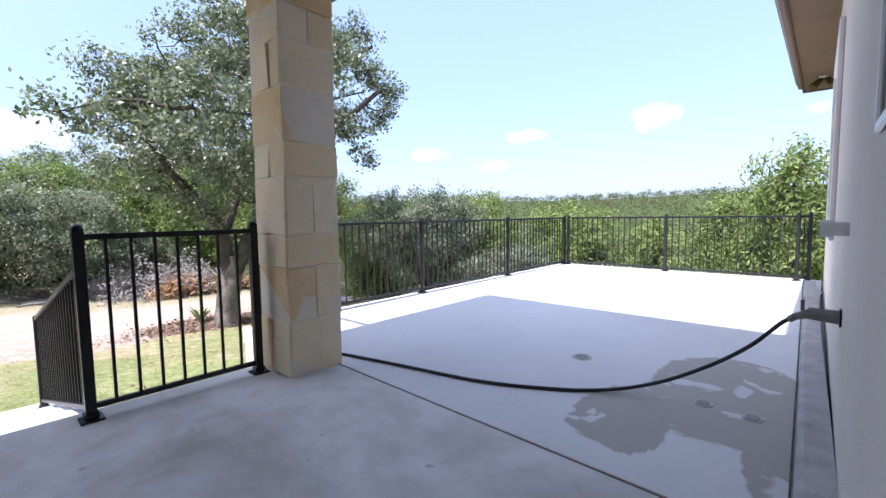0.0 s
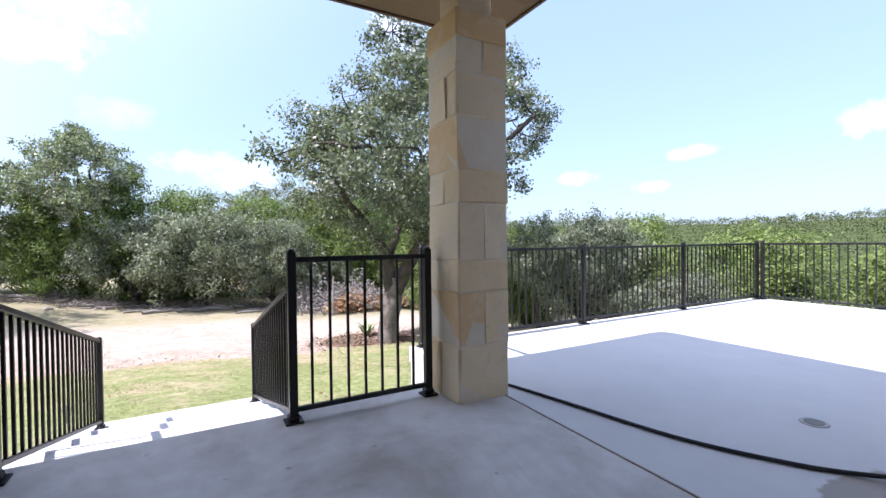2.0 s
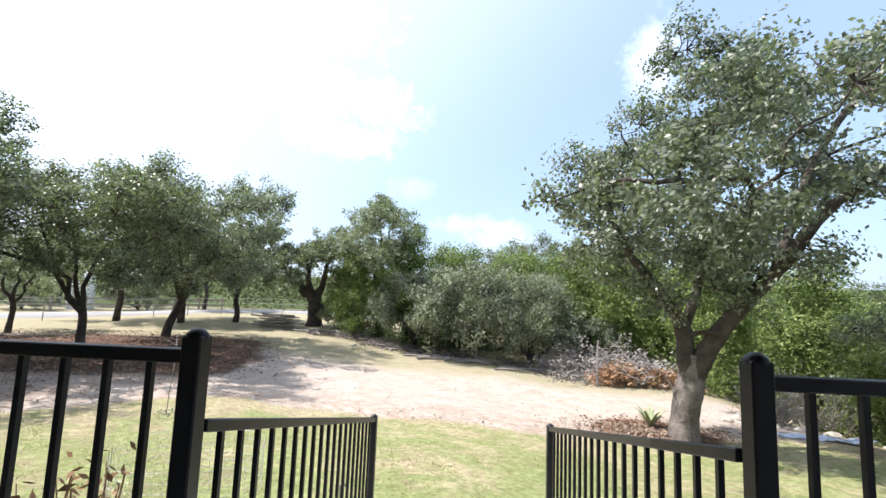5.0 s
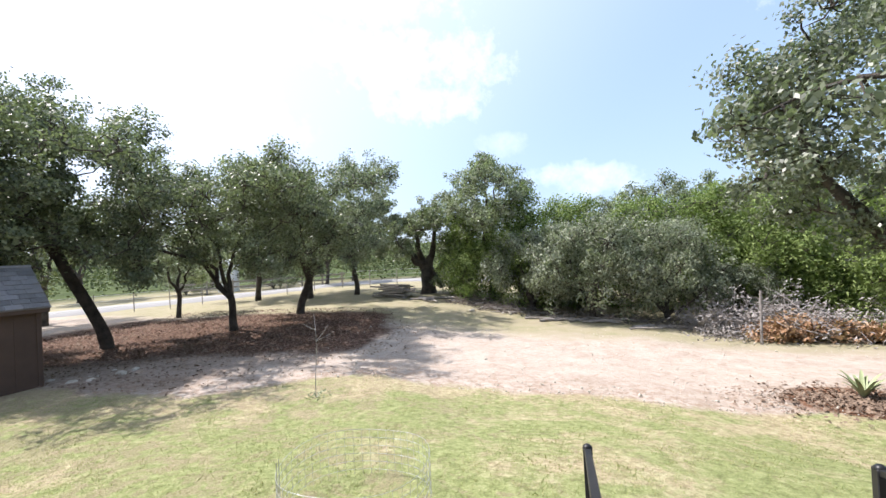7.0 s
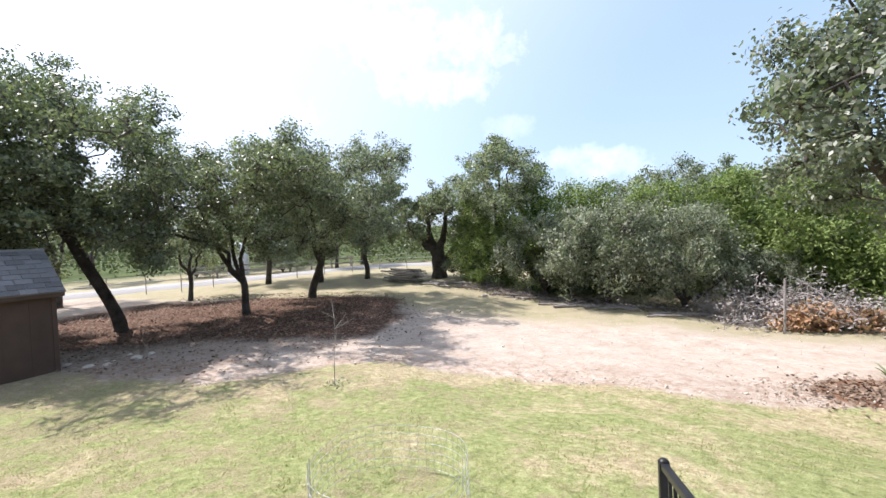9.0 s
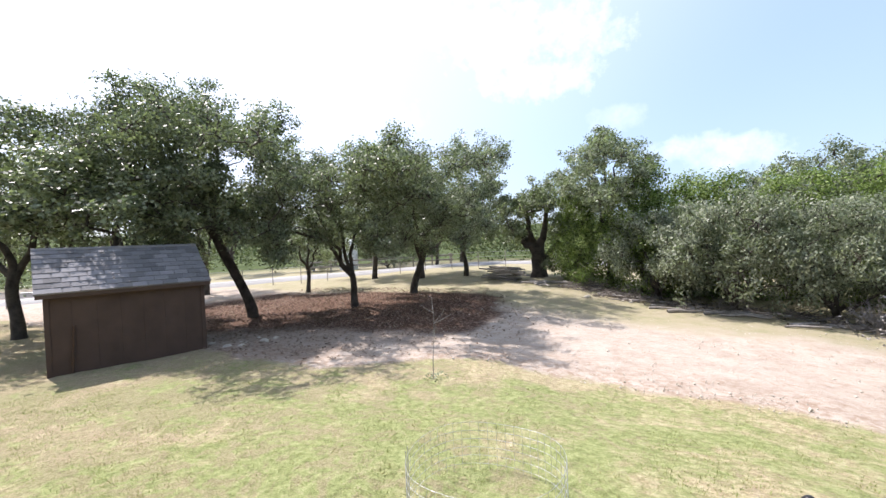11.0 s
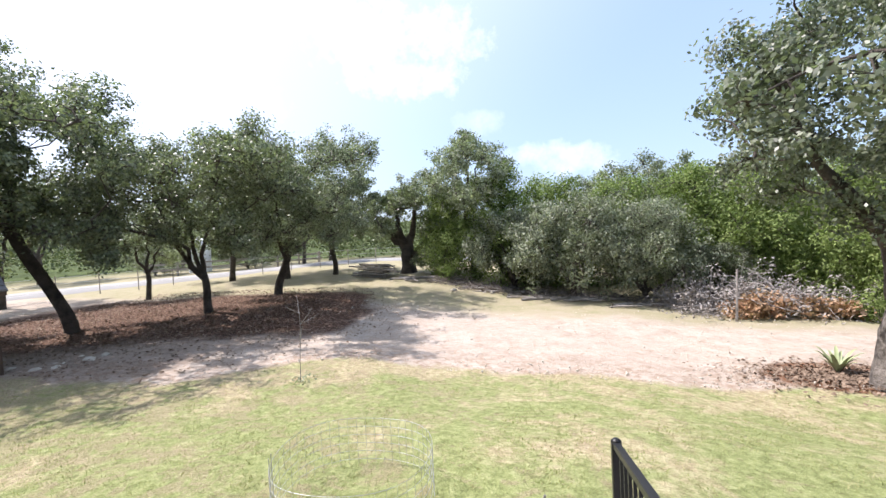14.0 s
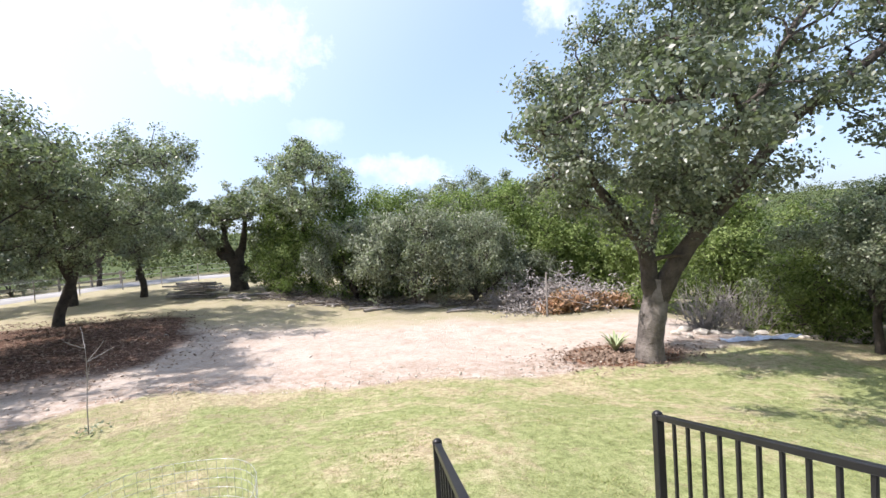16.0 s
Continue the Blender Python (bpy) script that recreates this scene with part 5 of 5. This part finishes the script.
plant(oak_a, [(-15.9, 6.9, 60, 1.25, 0.98), (-20.0, 17.4, 40, 0.8, 0.8), (-19.5, 5.0, 200, 1.2, 1.15), (-26.5, 11.0, 90, 1.2, 1.2), (-19.0, -1.5, 10, 1.2, 1.25), (-21, 33.5, 0, 1.1, 1.1), (-40, 26, 0, 1.2, 1.2),
              (8.5, 33, 10, 1.3, 1.2), (12.0, 31, 130, 1.3, 1.2), (-26, 15, 100, 1.2, 1.2), (16, 27, 20, 1.4, 1.25), (-37, 37, 0, 1.2, 1.2), (-10, 46, 0, 1.3, 1.2), (-24, 44, 20, 1.3, 1.2)])
plant(oak_b, [(-16.5, 24.0, 90, 1.2, 1.12), (-22.5, 7.0, 10, 1.1, 1.15), (10.4, 8.3, 60, 0.6, 0.6), (-30, 39, 0, 1.3, 1.2), (-47, 12, 0, 1.4, 1.3), (24, 17, 40, 1.1, 0.95),
              (-20.5, 24.0, 0, 1.2, 1.1), (3.5, 36, 70, 1.2, 1.1), (5.2, 30.5, 20, 1.2, 1.15)])
plant(cedar_a, [(-2.9, 22.6, 20, 1.15, 1.2), (0.2, 24.0, 90, 1.2, 1.15), (6.0, 22.6, 10, 1.2, 1.15), (8.3, 20.9, 60, 1.15, 1.1), (10.8, 17.8, 200, 1.0, 1.05), (14.4, -2.35, 40, 0.9, 1.08), (13.2, 15.6, 15, 1.1, 1.15), (-1.2, 26.4, 15, 1.2, 1.2), (14.6, 0.9, 70, 0.8, 0.72), (19.5, 6.6, 10, 1.2, 1.05)])
plant(cedar_b, [(-5.9, 23.0, 0, 0.85, 0.98), (3.2, 24.4, 50, 1.3, 1.15), (7.3, 25.3, 100, 1.3, 1.25), (12.5, 21.5, 30, 1.3, 1.3), (15.8, 3.6, 10, 0.95, 0.8), (12.2, 11.2, 120, 0.85, 0.85), (17.0, -0.9, 0, 1.0, 0.9), (16.0, 8.6, 0, 1.0, 0.95), (18.5, -4.4, 0, 1.1, 1.1), (12.9, 5.4, 0, 0.7, 0.66), (10.4, 24.3, 0, 1.3, 1.3)])
plant(bush_a, [(0.5, 19.9, 0, 1.15, 1.4), (14.0, 13.0, 50, 0.9, 0.9), (-27, 34, 0, 1.0, 0.9), (17, 5, 20, 1.0, 0.9), (12.0, 7.8, 80, 1.0, 1.3), (13.2, 2.0, 80, 0.75, 0.66), (20.5, 11.0, 0, 1.4, 1.3)])
plant(bush_b, [(3.5, 20.0, 60, 1.1, 1.34), (-2.2, 21.4, 10, 0.95, 1.25), (6.3, 20.3, 20, 0.75, 0.75), (-6.9, 24.6, 0, 0.6, 0.5), (11.7, 4.2, 30, 0.7, 0.72), (13.0, -1.0, 100, 0.7, 0.7), (14.6, 10.0, 0, 0.9, 0.85), (-33, 30, 0, 1.0, 0.9)])


# ---- far woods ----
def build_far_woods():
    rng = np.random.default_rng(9)
    cs, k = [], 0
    while k < 5200:
        r = 22 + 620 * rng.random() ** 2.1
        a = radians(rng.uniform(-25, 80)) if rng.random() < 0.66 else radians(rng.uniform(80, 215))
        x, y = r * math.cos(a), 3 + r * math.sin(a)
        if -44 < x < 19 and y < 30 + max(0, -x) * 0.1 or (-44 < x < 4 and y < 48 + 0.3 * (x + 10)):
            continue
        s = rng.uniform(0.7, 1.3) * (1.0 + r / 260)
        h = rng.uniform(2.2, 4.8) * (0.9 + r / 500)
        z = ground_z(x, y)
        m = 5 if r > 90 else 9
        pts = rng.normal(size=(m, 3)) * np.array([s * 0.9, s * 0.9, h * 0.22]) + np.array([x, y, z + h * 0.55])
        cs.append((pts, 0.55 + r / 190))
        k += 1
    vs, fs, n = [], [], 0
    for pts, size in cs:
        v, f = leaves(rng, pts, 10, 0.42 * size + 0.15, 0.42 * size, 0.28 * size, up=0.5)
        vs.append(v)
        fs.append(f + n)
        n += len(v)
    ob = new("far_woods", mesh_np("far_woods", np.concatenate(vs), np.concatenate(fs), M_FAR))
    tagged(ob, "distant green juniper and oak scrub", "woods", kind="stuff")


build_far_woods()


# ---- road, roadside fence, tank ----
def build_road():
    c = smooth_path([(-46, -22, 0), (-41, -5, 0), (-35, 12, 0), (-28.5, 24, 0), (-19.5, 32.5, 0), (-7, 40, 0), (10, 48, 0), (35, 58, 0)], 12)[:, :2]
    d = np.gradient(c, axis=0)
    d /= np.linalg.norm(d, axis=1)[:, None]
    nrm = np.stack([-d[:, 1], d[:, 0]], 1)
    v, f = [], []
    for i, (p, q) in enumerate(zip(c, nrm)):
        for j, o in enumerate((-2.2, -1.9, 0, 1.9, 2.2)):
            x, y = p + q * o
            v.append((x, y, ground_z(p[0], p[1]) + (0.10 if 0 < j < 4 else -0.1) + (0.04 if j == 2 else 0)))
    for i in range(len(c) - 1):
        for j in range(4):
            a = i * 5 + j
            f.append((a, a + 1, a + 6, a + 5))
    tagged(new("road", mesh_np("road", v, f, M_ROAD)), "pale grey country road beyond the trees", "road", kind="structure")
    fence = thing("wire_fence", (c[20][0], c[20][1], ground_z(*c[20])), "thin metal posts with strands of wire along the road", "fence")
    o = np.array(fence.location)
    pts = []
    for i in range(14, 56, 2):
        x, y = c[i] - nrm[i] * 4.2
        z = ground_z(x, y)
        pts.append((x, y, z))
        part("fence_post", rod(bmesh.new(), np.array((x, y, z - 0.1)) - o, np.array((x, y, z + 1.25)) - o, 0.028, None, 6), M_TWIG, fence)
    for h in (0.4, 0.8, 1.15):
        part("wire", sweep("wire", np.array(pts) + np.array([0, 0, h]) - o, 0.008, M_WIRE, 4), None, fence)


build_road()
tk = thing("storage_tank", (-30.5, 32.3, ground_z(-30.5, 32.3)), "white upright storage tank with a domed top", "tank")
bm = bmesh.new()
bmesh.ops.create_uvsphere(bm, u_segments=20, v_segments=10, radius=0.9, matrix=Matrix.Translation((0, 0, 2.5)) @ Matrix.Diagonal((1, 1, 0.55, 1)))
part("dome", bm, M_TANK, tk, "", True)
part("shell", rod(bmesh.new(), (0, 0, -0.2), (0, 0, 2.5), 0.9, None, 24), M_TANK, tk, "", False)
part("vent_cap", rod(bmesh.new(), (0, 0, 2.9), (0, 0, 3.15), 0.16), M_TANK, tk)
rb = thing("board_fence", (-31, 27.5, ground_z(-31, 27.5)), "low pale board fence across the road", "fence", turn=52)
for i in range(8):
    part("fence_post", boxed(-0.07 + i * 2, 0.07 + i * 2, -0.07, 0.07, -0.3, 1.2, bevel=0.01), M_TIMBER, rb)
for h in (0.55, 1.0):
    part("fence_board", boxed(-0.3, 14.3, -0.10, -0.072, h - 0.07, h + 0.07), M_TIMBER, rb)


# ---- yard clutter ----
def build_brush_pile():
    rng = np.random.default_rng(14)
    x0, y0 = 6.9, 17.6
    z0 = ground_z(x0, y0)
    bp = thing("brush_pile", (x0, y0, z0), "heap of grey cut branches with dead orange leaves", "brush pile")
    t = Tubes(4)
    tips = []
    for i in range(420):
        u, w = rng.uniform(-1, 1), rng.uniform(-1, 1)
        top = 1.75 * max(0.1, 1 - abs(u + 0.1) ** 1.4) * max(0.2, 1 - 0.5 * abs(w))
        p = np.array([u * 2.8, w * 1.1, rng.uniform(0.05, max(0.15, top * 0.85))])
        d = rng.normal(size=3) * np.array([1.0, 0.6, 0.5])
        d = d / np.linalg.norm(d) * rng.uniform(0.4, 1.3)
        q = p + d
        q[2] = max(0.04, q[2])
        t.add(bend(rng, p, q, 4, 0.08), np.linspace(rng.uniform(0.008, 0.035), 0.005, 4))
        tips.append(q)
    tagged(part("branchwork", t.mesh("branchwork", M_TWIG), None, bp), kind="stuff")
    cs = np.stack([rng.uniform(-1.6, 2.5, 90), rng.uniform(-1.4, -0.5, 90), rng.uniform(0.05, 0.75, 90)], 1)
    cs[:, 2] *= 1 - 0.25 * np.abs(cs[:, 0])
    v, f = leaves(rng, cs, 30, 0.16, 0.16, 0.09)
    part("dead_leaves", mesh_np("dead_leaves", v, f, M_DEAD), None, bp, "dead orange leaves")
    v, f = leaves(rng, np.array(tips)[:200], 22, 0.16, 0.14, 0.05)
    tagged(part("dry_foliage", mesh_np("dry_foliage", v, f, M_TWIG), None, bp, "dry grey foliage"), kind="stuff")
    po = thing("marker_post", (5.4, 15.9, ground_z(5.4, 15.9)), "thin weathered wooden post in the dirt", "post")
    part("shaft", rod(bmesh.new(), (0, 0, -0.2), (0.05, 0, 1.75), 0.045, 0.035), M_TWIG, po)
    # dry grey brush right of the oak
    for x, y, s, sd in ((9.0, 12.0, 1.0, 3), (10.8, 12.6, 1.2, 4), (4.4, 18.2, 0.8, 6)):
        b2 = thing("dry_shrub", (x, y, ground_z(x, y)), "leafless grey shrub with tangled twigs", "shrub", "dry shrubs")
        rg = np.random.default_rng(sd)
        tt = Tubes(3)
        for i in range(110):
            a = rg.uniform(0, 6.28)
            p = np.array([0.5 * math.cos(a), 0.5 * math.sin(a), 0.0]) * rg.random()
            q = p + np.array([math.cos(a) * rg.uniform(0.2, 1.1), math.sin(a) * rg.uniform(0.2, 1.1), rg.uniform(0.3, 1.5)]) * s
            tt.add(bend(rg, p, q, 5, 0.1), np.linspace(0.016, 0.004, 5))
        tagged(part("branchwork", tt.mesh("branchwork", M_TWIG), None, b2), kind="stuff")


build_brush_pile()


def build_agave(x, y, s, seed):
    rng = np.random.default_rng(seed)
    ag = thing("agave", (x, y, ground_z(x, y)), "pale green agave rosette in brown mulch", "plant")
    for i in range(22):
        bm = bmesh.new()
        rows = []
        for j in range(6):
            u = j / 5
            w = 0.05 * s * math.sin(math.pi * (0.22 + 0.78 * u)) * (1 if j < 5 else 0) + 0.003
            o, z = s * 0.75 * u * (0.55 + 0.1 * (i % 3)), s * 0.62 * math.sin(u * 1.5) * (0.6 + 0.2 * (i % 3))
            rows.append((bm.verts.new((o, -w, z + w * 0.5)), bm.verts.new((o, 0, z)), bm.verts.new((o, w, z + w * 0.5))))
        for a, b in zip(rows, rows[1:]):
            bm.faces.new((a[0], a[1], b[1], b[0]))
            bm.faces.new((a[1], a[2], b[2], b[1]))
        o = part("leaf", bm, M_AGAVE, ag, "", True)
        o.rotation_euler = (0, 0, i * 2.4 + rng.uniform(-0.2, 0.2))


build_agave(4.9, 10.0, 0.75, 2)


def build_sapling(x, y, h, seed, label):
    rng = np.random.default_rng(seed)
    sp = thing("sapling", (x, y, ground_z(x, y)), label, "sapling")
    t = Tubes(5)
    stem = bend(rng, (0, 0, -0.05), (0.06, 0, h), 7, 0.015)
    t.add(stem, np.linspace(0.009, 0.004, 7))
    for i in range(6):
        p = stem[rng.integers(3, 7)]
        t.add(bend(rng, p, p + np.array([rng.normal() * 0.18, rng.normal() * 0.18, rng.uniform(0.1, 0.35)]), 4, 0.05), np.linspace(0.006, 0.003, 4))
    part("stem", t.mesh("stem", M_TWIG), None, sp)
    v, f = leaves(rng, np.array([[0, 0, 0.03]]), 60, 0.14, 0.07, 0.03, flat=0.2)
    part("base_leaves", mesh_np("base_leaves", v, f, M_BUSH), None, sp)


build_sapling(-5.15, 6.9, 1.25, 4, "thin bare sapling at the edge of the lawn")


def build_dry_shrub(x, y, h, seed):
    rng = np.random.default_rng(seed)
    sh = thing("dry_shrub", (x, y, ground_z(x, y)), "tall thin brown dry stems in the lawn", "shrub")
    t, tips = Tubes(4), []
    for i in range(34):
        a, r = rng.uniform(0, 6.28), rng.uniform(0.05, 0.3)
        p = np.array([math.cos(a) * 0.09, math.sin(a) * 0.09, -0.05])
        q = np.array([math.cos(a) * r, math.sin(a) * r, h * rng.uniform(0.6, 1.05)])
        pts = bend(rng, p, q, 7, 0.03)
        t.add(pts, np.linspace(0.010, 0.004, 7))
        tips += [pts[-1], pts[-2]]
        for _ in range(2):
            s = pts[rng.integers(2, 6)]
            t.add(bend(rng, s, s + np.array([rng.normal() * 0.1, rng.normal() * 0.1, 0.22]), 3, 0.05), (0.005, 0.004, 0.002))
    tagged(part("stemwork", t.mesh("stemwork", M_STEM), None, sh), kind="stuff")
    v, f = leaves(rng, np.array(tips), 5, 0.05, 0.05, 0.02)
    tagged(part("seed_head", mesh_np("seed_head", v, f, M_STEM), None, sh), kind="stuff")


build_dry_shrub(-1.18, 0.62, 1.28, 8)
build_dry_shrub(1.5, 0.6, 0.75, 18)


def build_cage(x, y, r, h):
    z = ground_z(x, y)
    cg = thing("wire_cage", (x, y, z), "round galvanised wire mesh cage standing on the lawn", "wire cage")
    a = np.linspace(0, 2 * math.pi, 49)
    for i in range(6):
        zz = 0.03 + h * i / 5
        part("hoop", sweep("hoop", np.stack([r * np.cos(a), r * np.sin(a), zz + 0.02 * np.sin(a * 3)], 1), 0.0022, M_WIRE, 4), None, cg)
    up = finish("upright", rod(bmesh.new(), (0, 0, -0.05), (0, 0, h + 0.03), 0.0016, None, 4), M_WIRE)
    for i in range(48):
        o = part("upright", up, None, cg)
        o.location = (r * math.cos(a[i]), r * math.sin(a[i]), 0.02 * math.sin(a[i] * 3))
    for b in (3.5, 3.62):
        part("stake", rod(bmesh.new(), (r * math.cos(b), r * math.sin(b), -0.1), (r * math.cos(b), r * math.sin(b), h + 0.08), 0.004, None, 6), M_WIRE, cg)


build_cage(-2.4, 3.3, 0.68, 0.42)
ir = thing("garden_tap", (-0.82, 3.15, ground_z(-0.82, 3.15)), "small grey garden tap standing in the lawn", "tap")
part("riser", rod(bmesh.new(), (0, 0, -0.1), (0, 0, 0.16), 0.014), M_PIPE, ir)
part("spout", rod(rod(bmesh.new(), (-0.06, 0, 0.16), (0.05, 0, 0.17), 0.013), (0.0, 0, 0.16), (0.02, 0, 0.21), 0.01), M_PIPE, ir)


def rock(name, x, y, s, seed, label, group):
    rng = np.random.default_rng(seed)
    bm = bmesh.new()
    bmesh.ops.create_icosphere(bm, subdivisions=2, radius=1)
    ax = np.array([1.0, rng.uniform(0.6, 0.9), rng.uniform(0.35, 0.6)]) * s
    for v in bm.verts:
        k = 1 + 0.28 * noise.noise(v.co * 1.6 + Vector((seed, 0, 0)))
        v.co = Vector((v.co.x * ax[0] * k, v.co.y * ax[1] * k, v.co.z * ax[2] * k))
    ob = new(name, finish(name, bm, M_ROCK))
    ob.matrix_world = pose(x, y, ground_z(x, y) + ax[2] * 0.35, 0, 0, rng.uniform(0, 360))
    tagged(ob, label, "rock", group)


rng = np.random.default_rng(77)
for i in range(7):
    u = rng.random()
    rock("rock", -6.2 + 8.5 * u + rng.normal() * 0.15, 21.2 - 3.4 * u + rng.normal() * 0.5, rng.uniform(0.08, 0.2), 100 + i, "pale limestone rock edging the bushes", "edging rocks")
for i in range(10):
    rock("rock", -11.4 + rng.normal() * 0.5, 6.6 + rng.uniform(0, 1.6), rng.uniform(0.05, 0.13), 200 + i, "pale limestone rock beside the shed", "rocks by the shed")
for i in range(16):
    rock("rock", 7.2 + rng.uniform(0, 6.0), 10.9 + rng.normal() * 0.5, rng.uniform(0.08, 0.24), 300 + i, "flat pale limestone rubble beyond the oak", "rubble beyond the oak")

bm = bmesh.new()
bmesh.ops.create_grid(bm, x_segments=40, y_segments=10, size=1, matrix=Matrix.Diagonal((1.0, 0.16, 1, 1)))
for v in bm.verts:
    v.co.z = 0.06 + 0.05 * noise.noise(v.co * 3.1) + 0.05 * noise.noise(v.co * 9)
tp = new("tarp", finish("tarp", bm, M_TARP))
tp.matrix_world = pose(8.9, 9.9, ground_z(8.9, 9.9) + 0.02, 0, 0, -6)
tp.modifiers.new("thickness", "SOLIDIFY").thickness = 0.01
tagged(tp, "crumpled pale blue tarpaulin lying on the dirt", "tarpaulin")


def build_timbers():
    rng = np.random.default_rng(31)
    x0, y0 = -10.2, 23.4
    tb = thing("timber_stack", (x0, y0, ground_z(x0, y0)), "stack of weathered grey boards and logs", "timber stack", turn=-25)
    for i in range(22):
        k = i % 3
        L = rng.uniform(1.6, 2.9)
        z = 0.08 + 0.13 * (i // 4) + rng.uniform(0, 0.02)
        y = -0.5 + 0.28 * (i % 4) + rng.normal() * 0.06
        o = part("board", boxed(-L / 2, L / 2, -0.09, 0.09, -0.035, 0.035, bevel=0.008), M_TIMBER, tb)
        o.location = (rng.normal() * 0.25, y, z)
        o.rotation_euler = (0, rng.normal() * 0.04, rng.normal() * 0.12)
    for i in range(46):
        u = rng.random()
        x, y = -9.0 + 12.5 * u + rng.normal() * 0.2, 22.6 - 4.6 * u + rng.normal() * 0.45
        lg = thing("log", (x, y, ground_z(x, y) + 0.06), "short weathered grey log on the ground", "log", "scattered logs", rng.uniform(-40, 25))
        L = rng.uniform(0.5, 1.7)
        t = Tubes(7)
        t.add(bend(rng, (-L / 2, 0, 0), (L / 2, 0, 0), 5, 0.02), np.array([0.08, 0.075, 0.07, 0.07, 0.06]) * rng.uniform(0.4, 0.95))
        part("bark", t.mesh("bark", M_TIMBER), None, lg)


build_timbers()


def build_brush_litter():
    rng = np.random.default_rng(41)
    t = Tubes(4)
    for i in range(620):
        u = rng.random()
        x, y = -6.4 + 13.0 * u + rng.normal() * 0.3, 21.7 - 4.0 * u + rng.normal() * 0.45
        z = ground_z(x, y) + rng.uniform(0.02, 0.1)
        a, L = rng.uniform(0, 6.28), rng.uniform(0.25, 1.3)
        d = np.array([math.cos(a) * L, math.sin(a) * L * 0.6, abs(rng.normal()) * 0.22])
        t.add(bend(rng, (x, y, z), np.array([x, y, z]) + d, 4, 0.07), np.linspace(rng.uniform(0.008, 0.028), 0.004, 4))
    tagged(new("brush_litter", t.mesh("brush_litter", mottled("dark_dry_twig", (0.06, 0.048, 0.04), (0.24, 0.21, 0.185), 1.5, 0.95, 30, 0.3))), "tangled dry brown twigs under the bushes", "brush", kind="stuff")


build_brush_litter()


# ---- grass, litter and pebbles ----
def lawn_edge(x):
    return min(8.55, max(6.2, 8.75 + (x + 5) * 0.92)) + 0.16 * max(0, x - 2)


def build_grass():
    rng = np.random.default_rng(6)
    out = []
    while len(out) < 52000:
        y = 0.5 + 9 * rng.random() ** 1.3
        x = rng.uniform(-11.5, 13)
        if y > lawn_edge(x) + rng.normal() * 0.15 or (-0.75 < x < 1.3 and y < 2.7) or (x > 2.3 and y < 1.5) or y < 0.4:
            continue
        if noise.noise((x * 0.8, y * 0.8, 2)) + 0.35 * noise.noise((x * 3, y * 3, 8)) < rng.uniform(-0.6, 0.25):
            continue
        out.append((x, y))
    p = np.array(out)
    z = np.array([ground_z(a, b) for a, b in out]) + np.array([0.05 * noise.noise((a * 0.5, b * 0.5, 0)) for a, b in out])
    base = np.column_stack([p, z - 0.012])
    vs = []
    for k in range(2):
        n = len(base)
        c = base + np.column_stack([rng.normal(size=(n, 2)) * 0.02, np.zeros(n)])
        a = rng.uniform(0, 6.28, n)
        w = np.column_stack([np.cos(a), np.sin(a), np.zeros(n)]) * rng.uniform(0.004, 0.008, (n, 1))
        tip = c + np.column_stack([rng.normal(size=(n, 2)) * 0.025, rng.uniform(0.016, 0.038, n)])
        vs.append(np.stack([c - w, c + w, tip], 1).reshape(-1, 3))
    v = np.concatenate(vs)
    ob = new("grass", mesh_np("grass", v, np.arange(len(v)).reshape(-1, 3), M_GRASS))
    tagged(ob, "short green and straw-coloured lawn grass", "grass", kind="stuff")


def build_litter():
    rng = np.random.default_rng(16)
    pts = []
    while len(pts) < 10000:
        x, y = rng.uniform(-21, -4), rng.uniform(4, 19)
        if y < lawn_edge(x) + 0.2 or x > -6.3 - 0.07 * (y - 12.5) ** 2 + rng.normal() * 0.9:
            continue
        pts.append((x, y, ground_z(x, y) + 0.03))
    while len(pts) < 12500:
        x, y = 4.9 + rng.normal() * 0.9, 9.75 + rng.normal() * 0.5
        pts.append((x, y, ground_z(x, y) + 0.03))
    v, f = leaves(rng, np.array(pts), 1, 0.02, 0.085, 0.05, up=1.5)
    tagged(new("leaf_litter", mesh_np("leaf_litter", v, f, M_CHIP)), "brown dead leaves and bark chips under the trees", "leaf litter", kind="stuff")


def build_pebbles():
    rng = np.random.default_rng(26)
    unit = np.array([(1, 0, 0), (-1, 0, 0), (0, 1, 0), (0, -1, 0), (0, 0, 1), (0, 0, -0.6)], float)
    tri = np.array([(0, 2, 4), (2, 1, 4), (1, 3, 4), (3, 0, 4), (2, 0, 5), (1, 2, 5), (3, 1, 5), (0, 3, 5)])
    vs, fs = [], []
    for i in range(1500):
        x, y = rng.uniform(-8, 9), rng.uniform(8, 17)
        if i % 3 == 0:
            y = lawn_edge(x) + abs(rng.normal()) * 0.8
        if y < lawn_edge(x) - 0.1:
            continue
        s = rng.uniform(0.008, 0.026) * (1.8 if rng.random() < 0.06 else 1)
        vs.append(unit * s * rng.uniform(0.6, 1.3, (6, 3)) + np.array([x, y, ground_z(x, y) + s * 0.3]))
        fs.append(tri + 6 * (len(vs) - 1))
    tagged(new("pebbles", mesh_np("pebbles", np.concatenate(vs), np.concatenate(fs), M_ROCK)), "small pale stones scattered on the bare dirt", "pebbles", kind="stuff")


build_grass()
build_litter()
build_pebbles()
